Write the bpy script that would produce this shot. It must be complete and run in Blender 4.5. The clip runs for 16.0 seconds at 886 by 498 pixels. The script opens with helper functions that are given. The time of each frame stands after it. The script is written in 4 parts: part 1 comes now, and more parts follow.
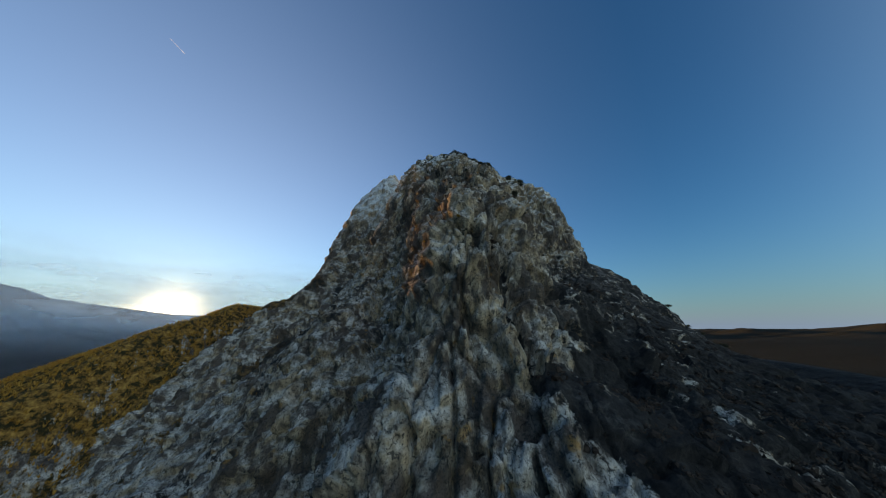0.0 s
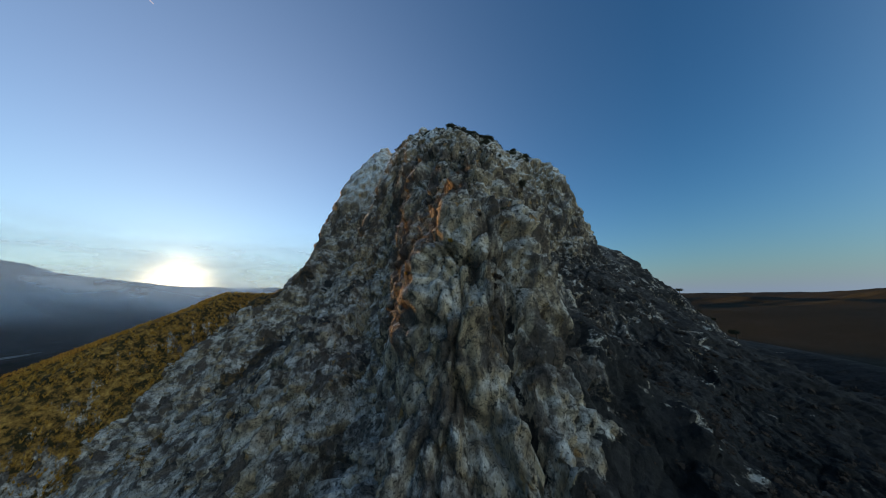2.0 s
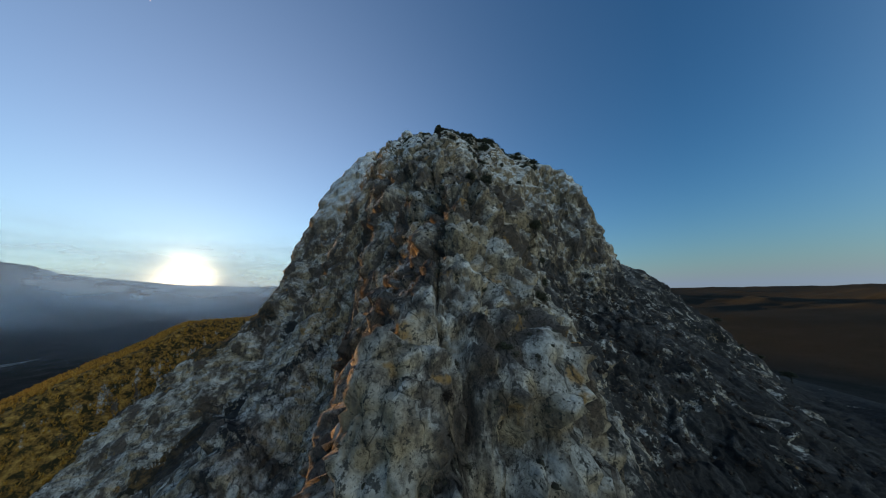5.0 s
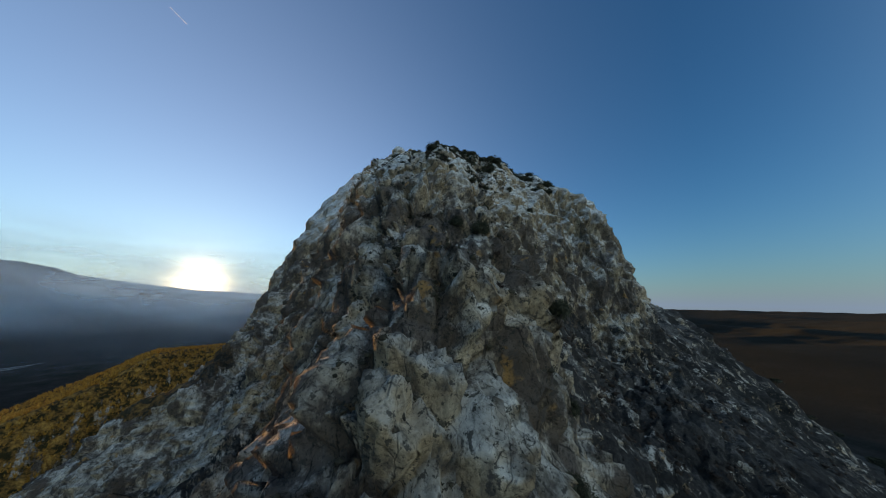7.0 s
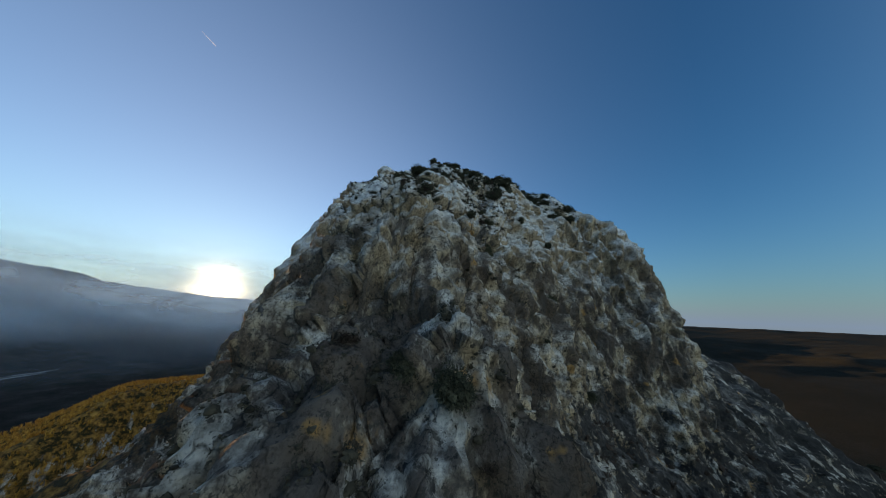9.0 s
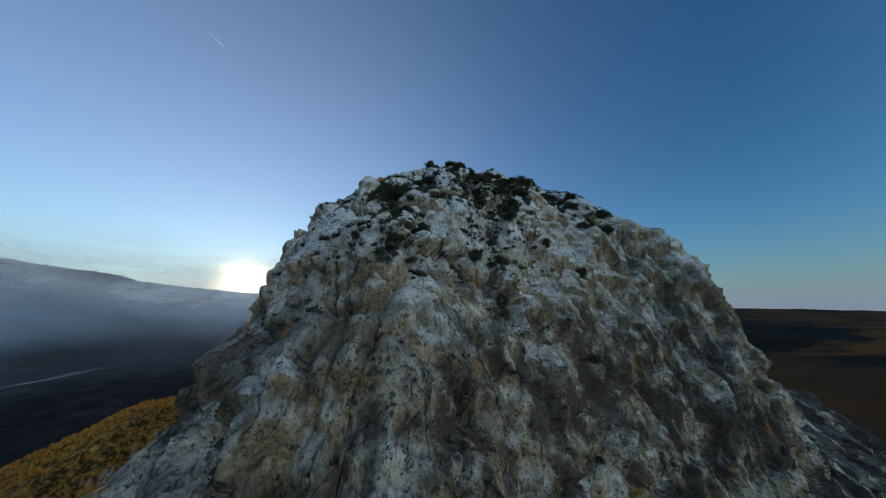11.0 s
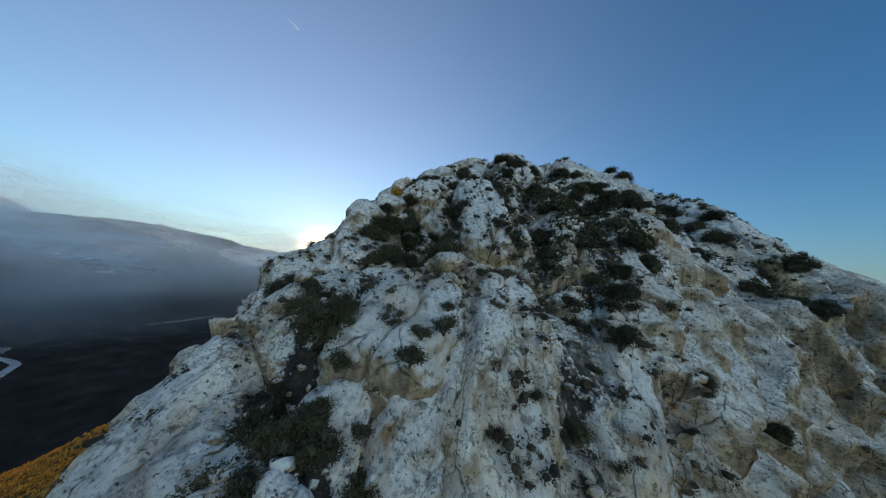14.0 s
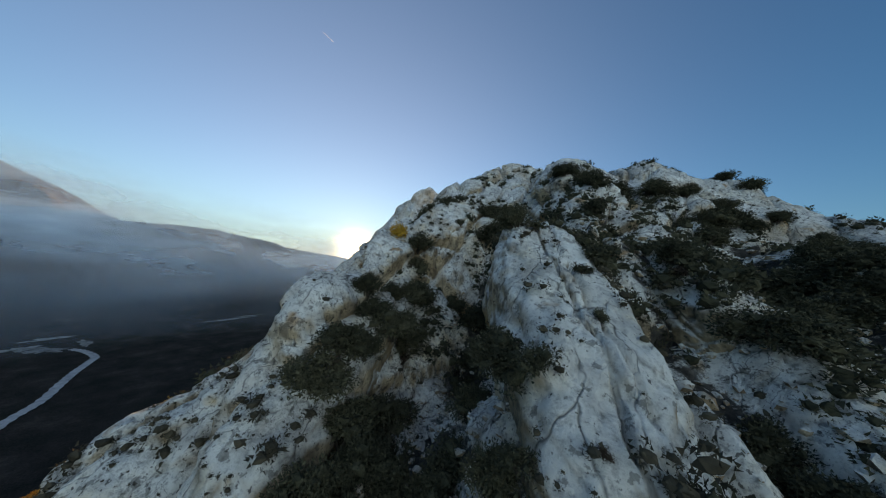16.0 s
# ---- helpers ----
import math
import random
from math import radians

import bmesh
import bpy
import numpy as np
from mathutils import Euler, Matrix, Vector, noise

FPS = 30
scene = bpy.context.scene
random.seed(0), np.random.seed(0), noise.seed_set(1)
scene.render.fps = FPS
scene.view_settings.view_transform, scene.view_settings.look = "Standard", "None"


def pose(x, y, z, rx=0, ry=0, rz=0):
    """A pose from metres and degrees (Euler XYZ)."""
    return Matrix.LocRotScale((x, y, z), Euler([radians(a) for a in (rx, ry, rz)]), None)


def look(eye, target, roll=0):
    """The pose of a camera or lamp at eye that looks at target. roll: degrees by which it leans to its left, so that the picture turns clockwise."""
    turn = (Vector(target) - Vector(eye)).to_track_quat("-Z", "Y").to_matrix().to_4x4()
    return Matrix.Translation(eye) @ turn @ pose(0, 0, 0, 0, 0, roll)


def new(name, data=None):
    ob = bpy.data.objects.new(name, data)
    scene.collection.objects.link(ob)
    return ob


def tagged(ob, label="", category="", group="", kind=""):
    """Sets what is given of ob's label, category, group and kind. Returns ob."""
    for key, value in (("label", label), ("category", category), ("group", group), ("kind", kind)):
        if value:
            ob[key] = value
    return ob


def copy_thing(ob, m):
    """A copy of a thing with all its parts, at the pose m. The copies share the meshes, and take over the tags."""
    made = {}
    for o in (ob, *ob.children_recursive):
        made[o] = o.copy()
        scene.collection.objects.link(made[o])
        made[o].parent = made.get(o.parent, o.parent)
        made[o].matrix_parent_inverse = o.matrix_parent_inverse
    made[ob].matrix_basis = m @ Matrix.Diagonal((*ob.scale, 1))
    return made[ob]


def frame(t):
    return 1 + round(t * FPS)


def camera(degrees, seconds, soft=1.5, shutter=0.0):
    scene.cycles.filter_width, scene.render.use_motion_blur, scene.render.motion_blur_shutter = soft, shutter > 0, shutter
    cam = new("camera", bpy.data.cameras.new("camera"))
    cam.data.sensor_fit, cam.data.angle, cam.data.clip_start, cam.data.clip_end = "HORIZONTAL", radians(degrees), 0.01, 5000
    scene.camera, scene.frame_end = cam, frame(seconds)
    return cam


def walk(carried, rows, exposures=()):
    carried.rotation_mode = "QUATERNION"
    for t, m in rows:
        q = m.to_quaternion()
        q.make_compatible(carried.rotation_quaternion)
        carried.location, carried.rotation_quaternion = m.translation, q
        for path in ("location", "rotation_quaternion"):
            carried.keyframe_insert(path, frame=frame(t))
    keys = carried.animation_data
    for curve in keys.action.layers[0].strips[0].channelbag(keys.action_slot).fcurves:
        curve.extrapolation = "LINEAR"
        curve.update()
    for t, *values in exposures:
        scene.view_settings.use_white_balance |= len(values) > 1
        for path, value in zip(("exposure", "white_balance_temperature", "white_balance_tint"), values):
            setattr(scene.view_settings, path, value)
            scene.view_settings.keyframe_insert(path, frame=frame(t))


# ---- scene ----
cam = camera(120.3, 16.0, 1.1)
METRES, EYE, TILT, LEAN, TURN = 120.0, 90.0, 17.0, 0.0, 0.0
ROWS = [
    (0.0, 0.0, 0.0, 0.0, -0.0, 0.0, -0.0),
    (0.5, 0.0025, 0.0196, 0.0155, 0.03, -1.34, 0.17),
    (1.0, 0.0055, 0.0387, 0.0308, 0.12, -3.03, 0.33),
    (1.5, 0.0092, 0.0586, 0.0458, 0.18, -5.09, 0.56),
    (2.0, 0.013, 0.08, 0.0606, 0.17, -7.04, 0.83),
    (2.5, 0.0175, 0.104, 0.0748, 0.09, -8.09, 1.14),
    (3.0, 0.0228, 0.1297, 0.0885, 0.03, -8.4, 1.47),
    (3.5, 0.0289, 0.1573, 0.1015, 0.06, -8.44, 1.71),
    (4.0, 0.0357, 0.1864, 0.114, 0.18, -8.45, 1.75),
    (6.5, 0.0744, 0.3374, 0.1671, 2.4, -6.16, 0.51),
    (7.0, 0.0818, 0.3689, 0.1779, 2.94, -5.24, 0.06),
    (7.5, 0.0885, 0.4, 0.1896, 3.49, -4.13, -0.34),
    (8.0, 0.0947, 0.4306, 0.2016, 4.01, -3.06, -0.61),
    (8.5, 0.1002, 0.4605, 0.2145, 4.65, -2.67, -0.67),
    (9.0, 0.1048, 0.4886, 0.2279, 5.37, -2.98, -0.49),
    (11.5, 0.1166, 0.6216, 0.2963, 9.63, -6.16, 2.25),
    (12.0, 0.1184, 0.649, 0.3097, 11.42, -6.93, 1.77),
    (12.5, 0.1197, 0.6767, 0.3223, 13.93, -8.34, 0.9),
    (13.0, 0.1188, 0.7051, 0.334, 16.49, -9.77, 0.5),
    (13.5, 0.1154, 0.7348, 0.3452, 18.82, -10.62, 0.88),
    (14.0, 0.1091, 0.7656, 0.3555, 20.91, -10.64, 1.53),
    (14.5, 0.1006, 0.797, 0.3647, 22.87, -9.91, 2.18),
    (15.0, 0.0899, 0.8289, 0.3736, 24.47, -9.21, 2.63),
    (15.5, 0.0769, 0.8607, 0.3827, 25.78, -9.38, 2.87),
    (16.0, 0.0622, 0.8921, 0.3915, 27.32, -10.38, 3.01),
]
EXPOSURES = [(0.0, 1.25, 8200, 13), (9.0, 1.2, 8200, 13), (11.4, 1.05, 7900, 12), (12.0, 0.5, 6200, 7), (12.6, 1.2, 7300, 9), (14.5, 1.4, 8500, 13), (16.0, 1.35, 9200, 15)]
walk(cam, [(t, pose(0, 0, EYE, TILT, LEAN, TURN) @ pose(METRES * x, METRES * y, METRES * z, 90 + pitch, roll, yaw)) for t, x, y, z, yaw, pitch, roll in ROWS], EXPOSURES)

# ---- light ----
SUN_AZ, SUN_EL = radians(-46.4), radians(2.8)
sun_way = Vector((math.sin(SUN_AZ) * math.cos(SUN_EL), math.cos(SUN_AZ) * math.cos(SUN_EL), math.sin(SUN_EL)))
world = bpy.data.worlds.new("sky")
scene.world = world
world.use_nodes = True
wn, wl = world.node_tree.nodes, world.node_tree.links
wn.clear()
sky = wn.new("ShaderNodeTexSky")
sky.sky_type = "NISHITA"
sky.sun_disc = False
sky.sun_elevation, sky.sun_rotation = SUN_EL, SUN_AZ
sky.altitude, sky.air_density, sky.dust_density, sky.ozone_density = 400, 1.0, 0.1, 4.0
tint = wn.new("ShaderNodeMix")
tint.data_type, tint.blend_type = "RGBA", "MULTIPLY"
tint.inputs[0].default_value = 1.0
tint.inputs[7].default_value = (0.65, 1.04, 1.14, 1)
wl.new(sky.outputs[0], tint.inputs[6])
# the bright air round the sun
where = wn.new("ShaderNodeTexCoord")
near_sun = wn.new("ShaderNodeVectorMath")
near_sun.operation = "DOT_PRODUCT"
near_sun.inputs[1].default_value = (sun_way - Vector((0, 0, 0.018))).normalized()
wl.new(where.outputs["Generated"], near_sun.inputs[0])


# side away from the sun, for an unseen fill glow added to brighten the rock
fill_side = wn.new("ShaderNodeMath")
fill_side.operation = "MULTIPLY"
fill_side.inputs[1].default_value = -1.0
wl.new(near_sun.outputs["Value"], fill_side.inputs[0])


def glow(power, strength, colour, source=None):
    a, b = wn.new("ShaderNodeMath"), wn.new("ShaderNodeMath")
    a.operation, b.operation = "MAXIMUM", "POWER"
    a.inputs[1].default_value, b.inputs[1].default_value = 0.0, power
    wl.new(source or near_sun.outputs["Value"], a.inputs[0])
    wl.new(a.outputs[0], b.inputs[0])
    m = wn.new("ShaderNodeMix")
    m.data_type = "RGBA"
    m.inputs[6].default_value = (0, 0, 0, 1)
    m.inputs[7].default_value = (*(strength * c for c in colour), 1)
    wl.new(b.outputs[0], m.inputs[0])
    return m.outputs[2]


def added(a, b):
    m = wn.new("ShaderNodeMix")
    m.data_type, m.blend_type = "RGBA", "ADD"
    m.inputs[0].default_value = 1.0
    wl.new(a, m.inputs[6])
    wl.new(b, m.inputs[7])
    return m.outputs[2]


# pale air towards the horizon, all round
upward = wn.new("ShaderNodeSeparateXYZ")
wl.new(where.outputs["Generated"], upward.inputs[0])
haze_a, haze_b, haze_c = (wn.new("ShaderNodeMath") for _ in range(3))
haze_a.operation, haze_b.operation, haze_c.operation = "ABSOLUTE", "SUBTRACT", "POWER"
haze_b.inputs[0].default_value, haze_c.inputs[1].default_value = 1.0, 9.0
wl.new(upward.outputs[2], haze_a.inputs[0])
wl.new(haze_a.outputs[0], haze_b.inputs[1])
wl.new(haze_b.outputs[0], haze_c.inputs[0])
haze_d = wn.new("ShaderNodeMath")
haze_d.operation = "MULTIPLY"
haze_d.inputs[1].default_value = 0.92
wl.new(haze_c.outputs[0], haze_d.inputs[0])
haze = wn.new("ShaderNodeMix")
haze.data_type = "RGBA"
wl.new(haze_d.outputs[0], haze.inputs[0])
wl.new(tint.outputs[2], haze.inputs[6])
haze.inputs[7].default_value = (0.52, 0.84, 1.40, 1)

back = wn.new("ShaderNodeBackground")
back.inputs["Strength"].default_value = 0.15
wout = wn.new("ShaderNodeOutputWorld")
# the air pales towards the sun's side
paling_a, paling_b, paling_c = (wn.new("ShaderNodeMath") for _ in range(3))
paling_a.operation, paling_b.operation, paling_c.operation = "MAXIMUM", "POWER", "MULTIPLY"
paling_a.inputs[1].default_value, paling_b.inputs[1].default_value, paling_c.inputs[1].default_value = 0.0, 2.0, 0.18
wl.new(near_sun.outputs["Value"], paling_a.inputs[0])
wl.new(paling_a.outputs[0], paling_b.inputs[0])
wl.new(paling_b.outputs[0], paling_c.inputs[0])
grey = wn.new("ShaderNodeHueSaturation")
grey.inputs["Saturation"].default_value = 0.35
wl.new(paling_c.outputs[0], grey.inputs["Fac"])
wl.new(haze.outputs[2], grey.inputs["Color"])
whole = grey.outputs[0]
# the last glow is the added fill from behind, not air near the sun
for piece in (glow(3, 0.26, (1.1, 1.04, 0.9)), glow(1, 0.42, (0.34, 0.52, 0.9)), glow(24, 0.06, (1.5, 1.05, 0.7)), glow(850, 20.0, (1.0, 0.88, 0.64)), glow(180, 0.4, (1.3, 0.88, 0.48)), glow(3, 4.2, (0.74, 0.97, 1.10), fill_side.outputs[0])):
    whole = added(whole, piece)
wl.new(whole, back.inputs["Color"])
wl.new(back.outputs[0], wout.inputs["Surface"])

lamp = bpy.data.lights.new("sun", "SUN")
lamp.energy, lamp.angle, lamp.color = 5.0, radians(0.53), (1.0, 0.64, 0.30)
sun = new("sun", lamp)
sun.matrix_world = look((0, 0, 300), Vector((0, 0, 300)) - sun_way)

# ---- noise on arrays ----
def hashed(i, j, k, seed):
    n = (i * 374761393 + j * 668265263 + k * 2147483647 + seed * 1274126177) & 0xFFFFFFFF
    n = ((n ^ (n >> 13)) * 1274126177) & 0xFFFFFFFF
    n = ((n ^ (n >> 16)) * 2246822519) & 0xFFFFFFFF
    return ((n ^ (n >> 15)) & 0xFFFFFF) / 16777215.0


def value_noise(x, y, z, seed=0):
    """Smooth noise from -1 to 1."""
    i, j, k = (np.floor(a).astype(np.int64) for a in (x, y, z))
    u, v, w = x - i, y - j, z - k
    u, v, w = (a * a * a * (a * (a * 6 - 15) + 10) for a in (u, v, w))
    out = 0.0
    for a in (0, 1):
        for b in (0, 1):
            for c in (0, 1):
                out = out + (u if a else 1 - u) * (v if b else 1 - v) * (w if c else 1 - w) * hashed(i + a, j + b, k + c, seed)
    return out * 2 - 1


def fractal(x, y, z, octaves, seed=0, ridged=False):
    total, amp = 0.0, 1.0
    for o in range(octaves):
        f = 2.03 ** o
        n = value_noise(x * f + 17.3 * o, y * f + 5.1 * o, z * f + 9.7 * o, seed + o)
        total = total + amp * ((1 - 2 * np.abs(n)) if ridged else n)
        amp *= 0.5
    return total


def cells(x, y, z, seed=0):
    """Distance to the nearest and the second nearest of scattered seeds, and a random value of the nearest."""
    i, j, k = (np.floor(a).astype(np.int64) for a in (x, y, z))
    f1 = np.full(x.shape, 9.0)
    f2 = np.full(x.shape, 9.0)
    who = np.zeros(x.shape)
    for a in (-1, 0, 1):
        for b in (-1, 0, 1):
            for c in (-1, 0, 1):
                p, q, r = i + a, j + b, k + c
                d = np.sqrt((p + 0.1 + 0.8 * hashed(p, q, r, seed) - x) ** 2 + (q + 0.1 + 0.8 * hashed(p, q, r, seed + 1) - y) ** 2 + (r + 0.1 + 0.8 * hashed(p, q, r, seed + 2) - z) ** 2)
                near = d < f1
                f2 = np.where(near, f1, np.minimum(f2, d))
                who = np.where(near, hashed(p, q, r, seed + 3), who)
                f1 = np.where(near, d, f1)
    return f1, f2, who


def facets(x, y, z, seed, tilt):
    """Blocks with flat tilted faces: the height over the mean face."""
    i, j, k = (np.floor(a).astype(np.int64) for a in (x, y, z))
    best = np.full(x.shape, 9.0)
    out = np.zeros(x.shape)
    for a in (-1, 0, 1):
        for b in (-1, 0, 1):
            for c in (-1, 0, 1):
                p, q, r = i + a, j + b, k + c
                dx, dy, dz = (x - p - hashed(p, q, r, seed), y - q - hashed(p, q, r, seed + 1), z - r - hashed(p, q, r, seed + 2))
                d = dx * dx + dy * dy + dz * dz
                near = d < best
                best = np.where(near, d, best)
                face = (hashed(p, q, r, seed + 3) - 0.5) + tilt * ((hashed(p, q, r, seed + 4) - 0.5) * dx + (hashed(p, q, r, seed + 5) - 0.5) * dy + (hashed(p, q, r, seed + 6) - 0.5) * dz)
                out = np.where(near, face, out)
    return out


def step(a, b, x):
    s = np.clip((x - a) / (b - a), 0, 1)
    return s * s * (3 - 2 * s)


# ---- the land: cross sections of the crag, lofted, in a valley with hills round it ----
LANES = np.array([-110, -75, -52, -36, -25, -17, -11, -6, -2, 1.5, 5, 9, 13, 18, 24, 31, 40, 52, 68, 95, 140], float)
SECTIONS = {}


def section(y, *heights):
    SECTIONS[float(y)] = heights


section(-60, 0, 22, 34, 40, 41, 41, 39, 37, 35, 34, 33, 32, 31, 30, 31, 31, 31, 32, 33, 36, 40)
section(0, 15, 36, 49, 57, 60, 62, 64, 65, 66, 66, 66, 67, 68, 68, 67, 65, 63, 60, 56, 55, 53)
section(14, 18, 39, 51, 60, 63, 67, 71, 73, 73, 73, 74, 76, 77, 77, 75, 73, 70, 66, 62, 59, 57)
section(23, 20, 40, 53, 62, 65, 69, 74, 79, 80, 80, 81, 84, 84, 82, 81, 77, 74, 69, 66, 62, 59)
section(29, 21, 42, 54, 62, 65, 69, 76, 84, 89, 92, 92, 90, 87, 85, 85, 81, 76, 72, 67, 65, 62)
section(34, 23, 43, 56, 62, 65, 69, 76, 86, 96, 102, 103, 100, 95, 90, 88, 83, 78, 73, 69, 66, 63)
section(40, 24, 45, 57, 64, 65, 71, 77, 88, 102, 111, 113, 111, 106, 98, 90, 84, 78, 74, 70, 68, 65)
section(47, 26, 47, 59, 67, 77, 82, 85, 94, 106, 115, 119, 118, 113, 103, 92, 85, 80, 76, 73, 70, 67)
section(55, 29, 51, 63, 73, 90, 90, 93, 104, 113, 119, 125, 127, 123, 112, 97, 89, 83, 78, 76, 73, 68)
section(63, 34, 55, 69, 82, 95, 91, 101, 118, 125, 130, 131, 132, 134, 125, 105, 95, 87, 83, 80, 76, 68)
section(71, 41, 61, 75, 88, 98, 102, 114, 128, 135, 139, 142, 140, 131, 120, 111, 101, 93, 90, 85, 77, 65)
section(78, 47, 67, 79, 91, 104, 105, 122, 140, 146, 148, 151, 148, 138, 126, 116, 107, 101, 97, 90, 78, 63)
section(85, 52, 75, 85, 93, 113, 120, 143, 151, 154, 155, 155, 153, 148, 139, 127, 115, 106, 103, 94, 80, 61)
section(92, 55, 84, 93, 96, 122, 147, 158, 156, 157, 159, 160, 159, 157, 153, 139, 121, 109, 108, 99, 83, 59)
section(99, 55, 92, 103, 104, 124, 152, 160, 164, 158, 160, 163, 164, 162, 161, 152, 132, 117, 109, 103, 84, 60)
section(107, 57, 87, 110, 110, 132, 159, 168, 165, 162, 162, 167, 171, 167, 166, 164, 153, 141, 132, 109, 87, 62)
section(116, 60, 82, 119, 120, 142, 165, 172, 171, 168, 168, 173, 175, 172, 170, 169, 164, 161, 155, 116, 94, 66)
section(128, 66, 87, 141, 150, 161, 175, 181, 180, 179, 179, 183, 181, 178, 177, 173, 171, 171, 153, 123, 110, 71)
section(142, 77, 105, 162, 176, 173, 180, 187, 190, 189, 187, 187, 185, 186, 187, 184, 182, 173, 152, 131, 119, 78)
section(160, 90, 127, 170, 192, 178, 181, 189, 195, 194, 191, 188, 186, 186, 189, 192, 186, 173, 156, 141, 122, 85)
section(185, 95, 137, 164, 173, 179, 182, 184, 186, 186, 186, 186, 186, 187, 185, 182, 176, 170, 164, 157, 128, 82)
section(230, 83, 128, 150, 162, 169, 172, 173, 173, 173, 174, 175, 175, 176, 175, 173, 171, 167, 160, 149, 124, 70)

STATIONS = np.array(sorted(SECTIONS))
LOFT = np.array([SECTIONS[y] for y in STATIONS], float)


def spline_weights(knots, x):
    n = len(knots)
    x = np.clip(x, knots[0], knots[-1])
    i = np.clip(np.searchsorted(knots, x, side="right") - 1, 0, n - 2)
    h = knots[i + 1] - knots[i]
    s = (x - knots[i]) / h
    out, r = np.zeros((len(x), n)), np.arange(len(x))
    out[r, i] += 2 * s ** 3 - 3 * s ** 2 + 1
    out[r, i + 1] += 3 * s ** 2 - 2 * s ** 3
    for j, c in ((i, (s ** 3 - 2 * s ** 2 + s) * h), (i + 1, (s ** 3 - s ** 2) * h)):
        a, b = np.clip(j - 1, 0, n - 1), np.clip(j + 1, 0, n - 1)
        c = c / (knots[b] - knots[a])
        out[r, b] += c
        out[r, a] -= c
    return out


# crest heights of the hills round the valley, by their bearing from the crag's foot
HILLS = ((-180, 110), (-125, 430), (-104, 500), (-88, 455), (-82, 358), (-77, 256), (-72, 264), (-67, 272), (-60, 232), (-55, 196), (-46, 170),
         (-36, 152), (-15, 150), (20, 40), (40, 0), (47, 4), (54, 24), (59, 58), (80, 90), (120, 80), (180, 110))
HILL_AZ, HILL_Z = (np.array(c, float) for c in zip(*HILLS))


def country(x, y):
    """The land beyond the crag: its skirts, the valley floor and the hills."""
    d = np.hypot((x - 15) * 0.95, (y - 130) * 0.8)
    floor = 70 * step(-40, 420, x) * (1 - step(1200, 2500, np.hypot(x, y))) + 3 * fractal(x / 160, y / 160, x * 0, 3, 60)
    skirt = (95 - floor * 0.6) * np.exp(-(d / 175) ** 2)
    r, az = np.hypot(x, y), np.degrees(np.arctan2(x, y))
    crest = np.interp(az, HILL_AZ, HILL_Z)
    away = 1 + 0.9 * np.exp(-((az + 45) / 13) ** 2) - 0.4 * step(10, 36, az) * (1 - step(80, 130, az))
    crest, r = 140 + (crest - 140) * away, r / away
    rise = np.clip((r + 90 * value_noise(x / 400, y / 400, x * 0, 70) - 850) / 950, 0, 1) ** 1.5
    rough = fractal(x / 420, y / 420, x * 0, 5, 80, True)
    hill = floor + (crest - floor) * rise * (1 - 0.25 * step(1900, 3200, r)) + (34 * rough + 9 * fractal(x / 90, y / 90, x * 0, 3, 85, True)) * rise * (1 - step(1550, 1800, r) * 0.75)
    # a shoulder of land that runs out from the crag's foot towards the sun
    out, aside = -0.73 * x + 0.68 * (y - 120), 0.68 * x + 0.73 * (y - 120)
    shoulder = np.minimum(99, 79 + 0.52 * (aside + 100)) + 0.07 * (122 - out) + 1.5 * fractal(x / 25, y / 25, x * 0, 3, 66)
    there = (1 - step(118, 210, out)) * step(-190, -125, aside) * (1 - step(40, 130, aside)) * step(10, 70, out)
    return hill + skirt + np.maximum(shoulder - hill - skirt, 0) * there


def axis(near, inner, outer, fine, wide, grow, widest, end):
    """Grid lines: fine ones between inner and outer, growing to both sides."""
    mid = list(np.arange(inner, outer, fine))
    up, s, p = [], fine, mid[-1]
    while p < end:
        s = min(s * (1 + grow), wide if p < near[1] else widest)
        p += s
        up.append(p)
    down, s, p = [], fine, mid[0]
    while p > -end:
        s = min(s * (1 + grow), wide if p > near[0] else widest)
        p -= s
        down.append(p)
    return np.array(down[::-1] + mid + up)


GX = axis((-110, 140), -14, 58, 0.21, 0.9, 0.02, 50, 4500)
GY = axis((-50, 215), 22, 110, 0.17, 1.0, 0.02, 50, 4500)
NX, NY = len(GX), len(GY)
PX, PY = np.meshgrid(GX, GY)
inside = step(-110, -85, PX) * (1 - step(112, 140, PX)) * step(-60, -35, PY) * (1 - step(195, 230, PY))
lofted = spline_weights(STATIONS, GY) @ LOFT @ spline_weights(LANES, GX).T
BASE = country(PX, PY)
BASE = BASE + (lofted - BASE) * inside

# slope of the lofted form, and its outward normal
dzdx = np.gradient(BASE, GX, axis=1)
dzdy = np.gradient(BASE, GY, axis=0)
nl = np.sqrt(1 + dzdx ** 2 + dzdy ** 2)
NRX, NRY, NRZ = -dzdx / nl, -dzdy / nl, 1 / nl

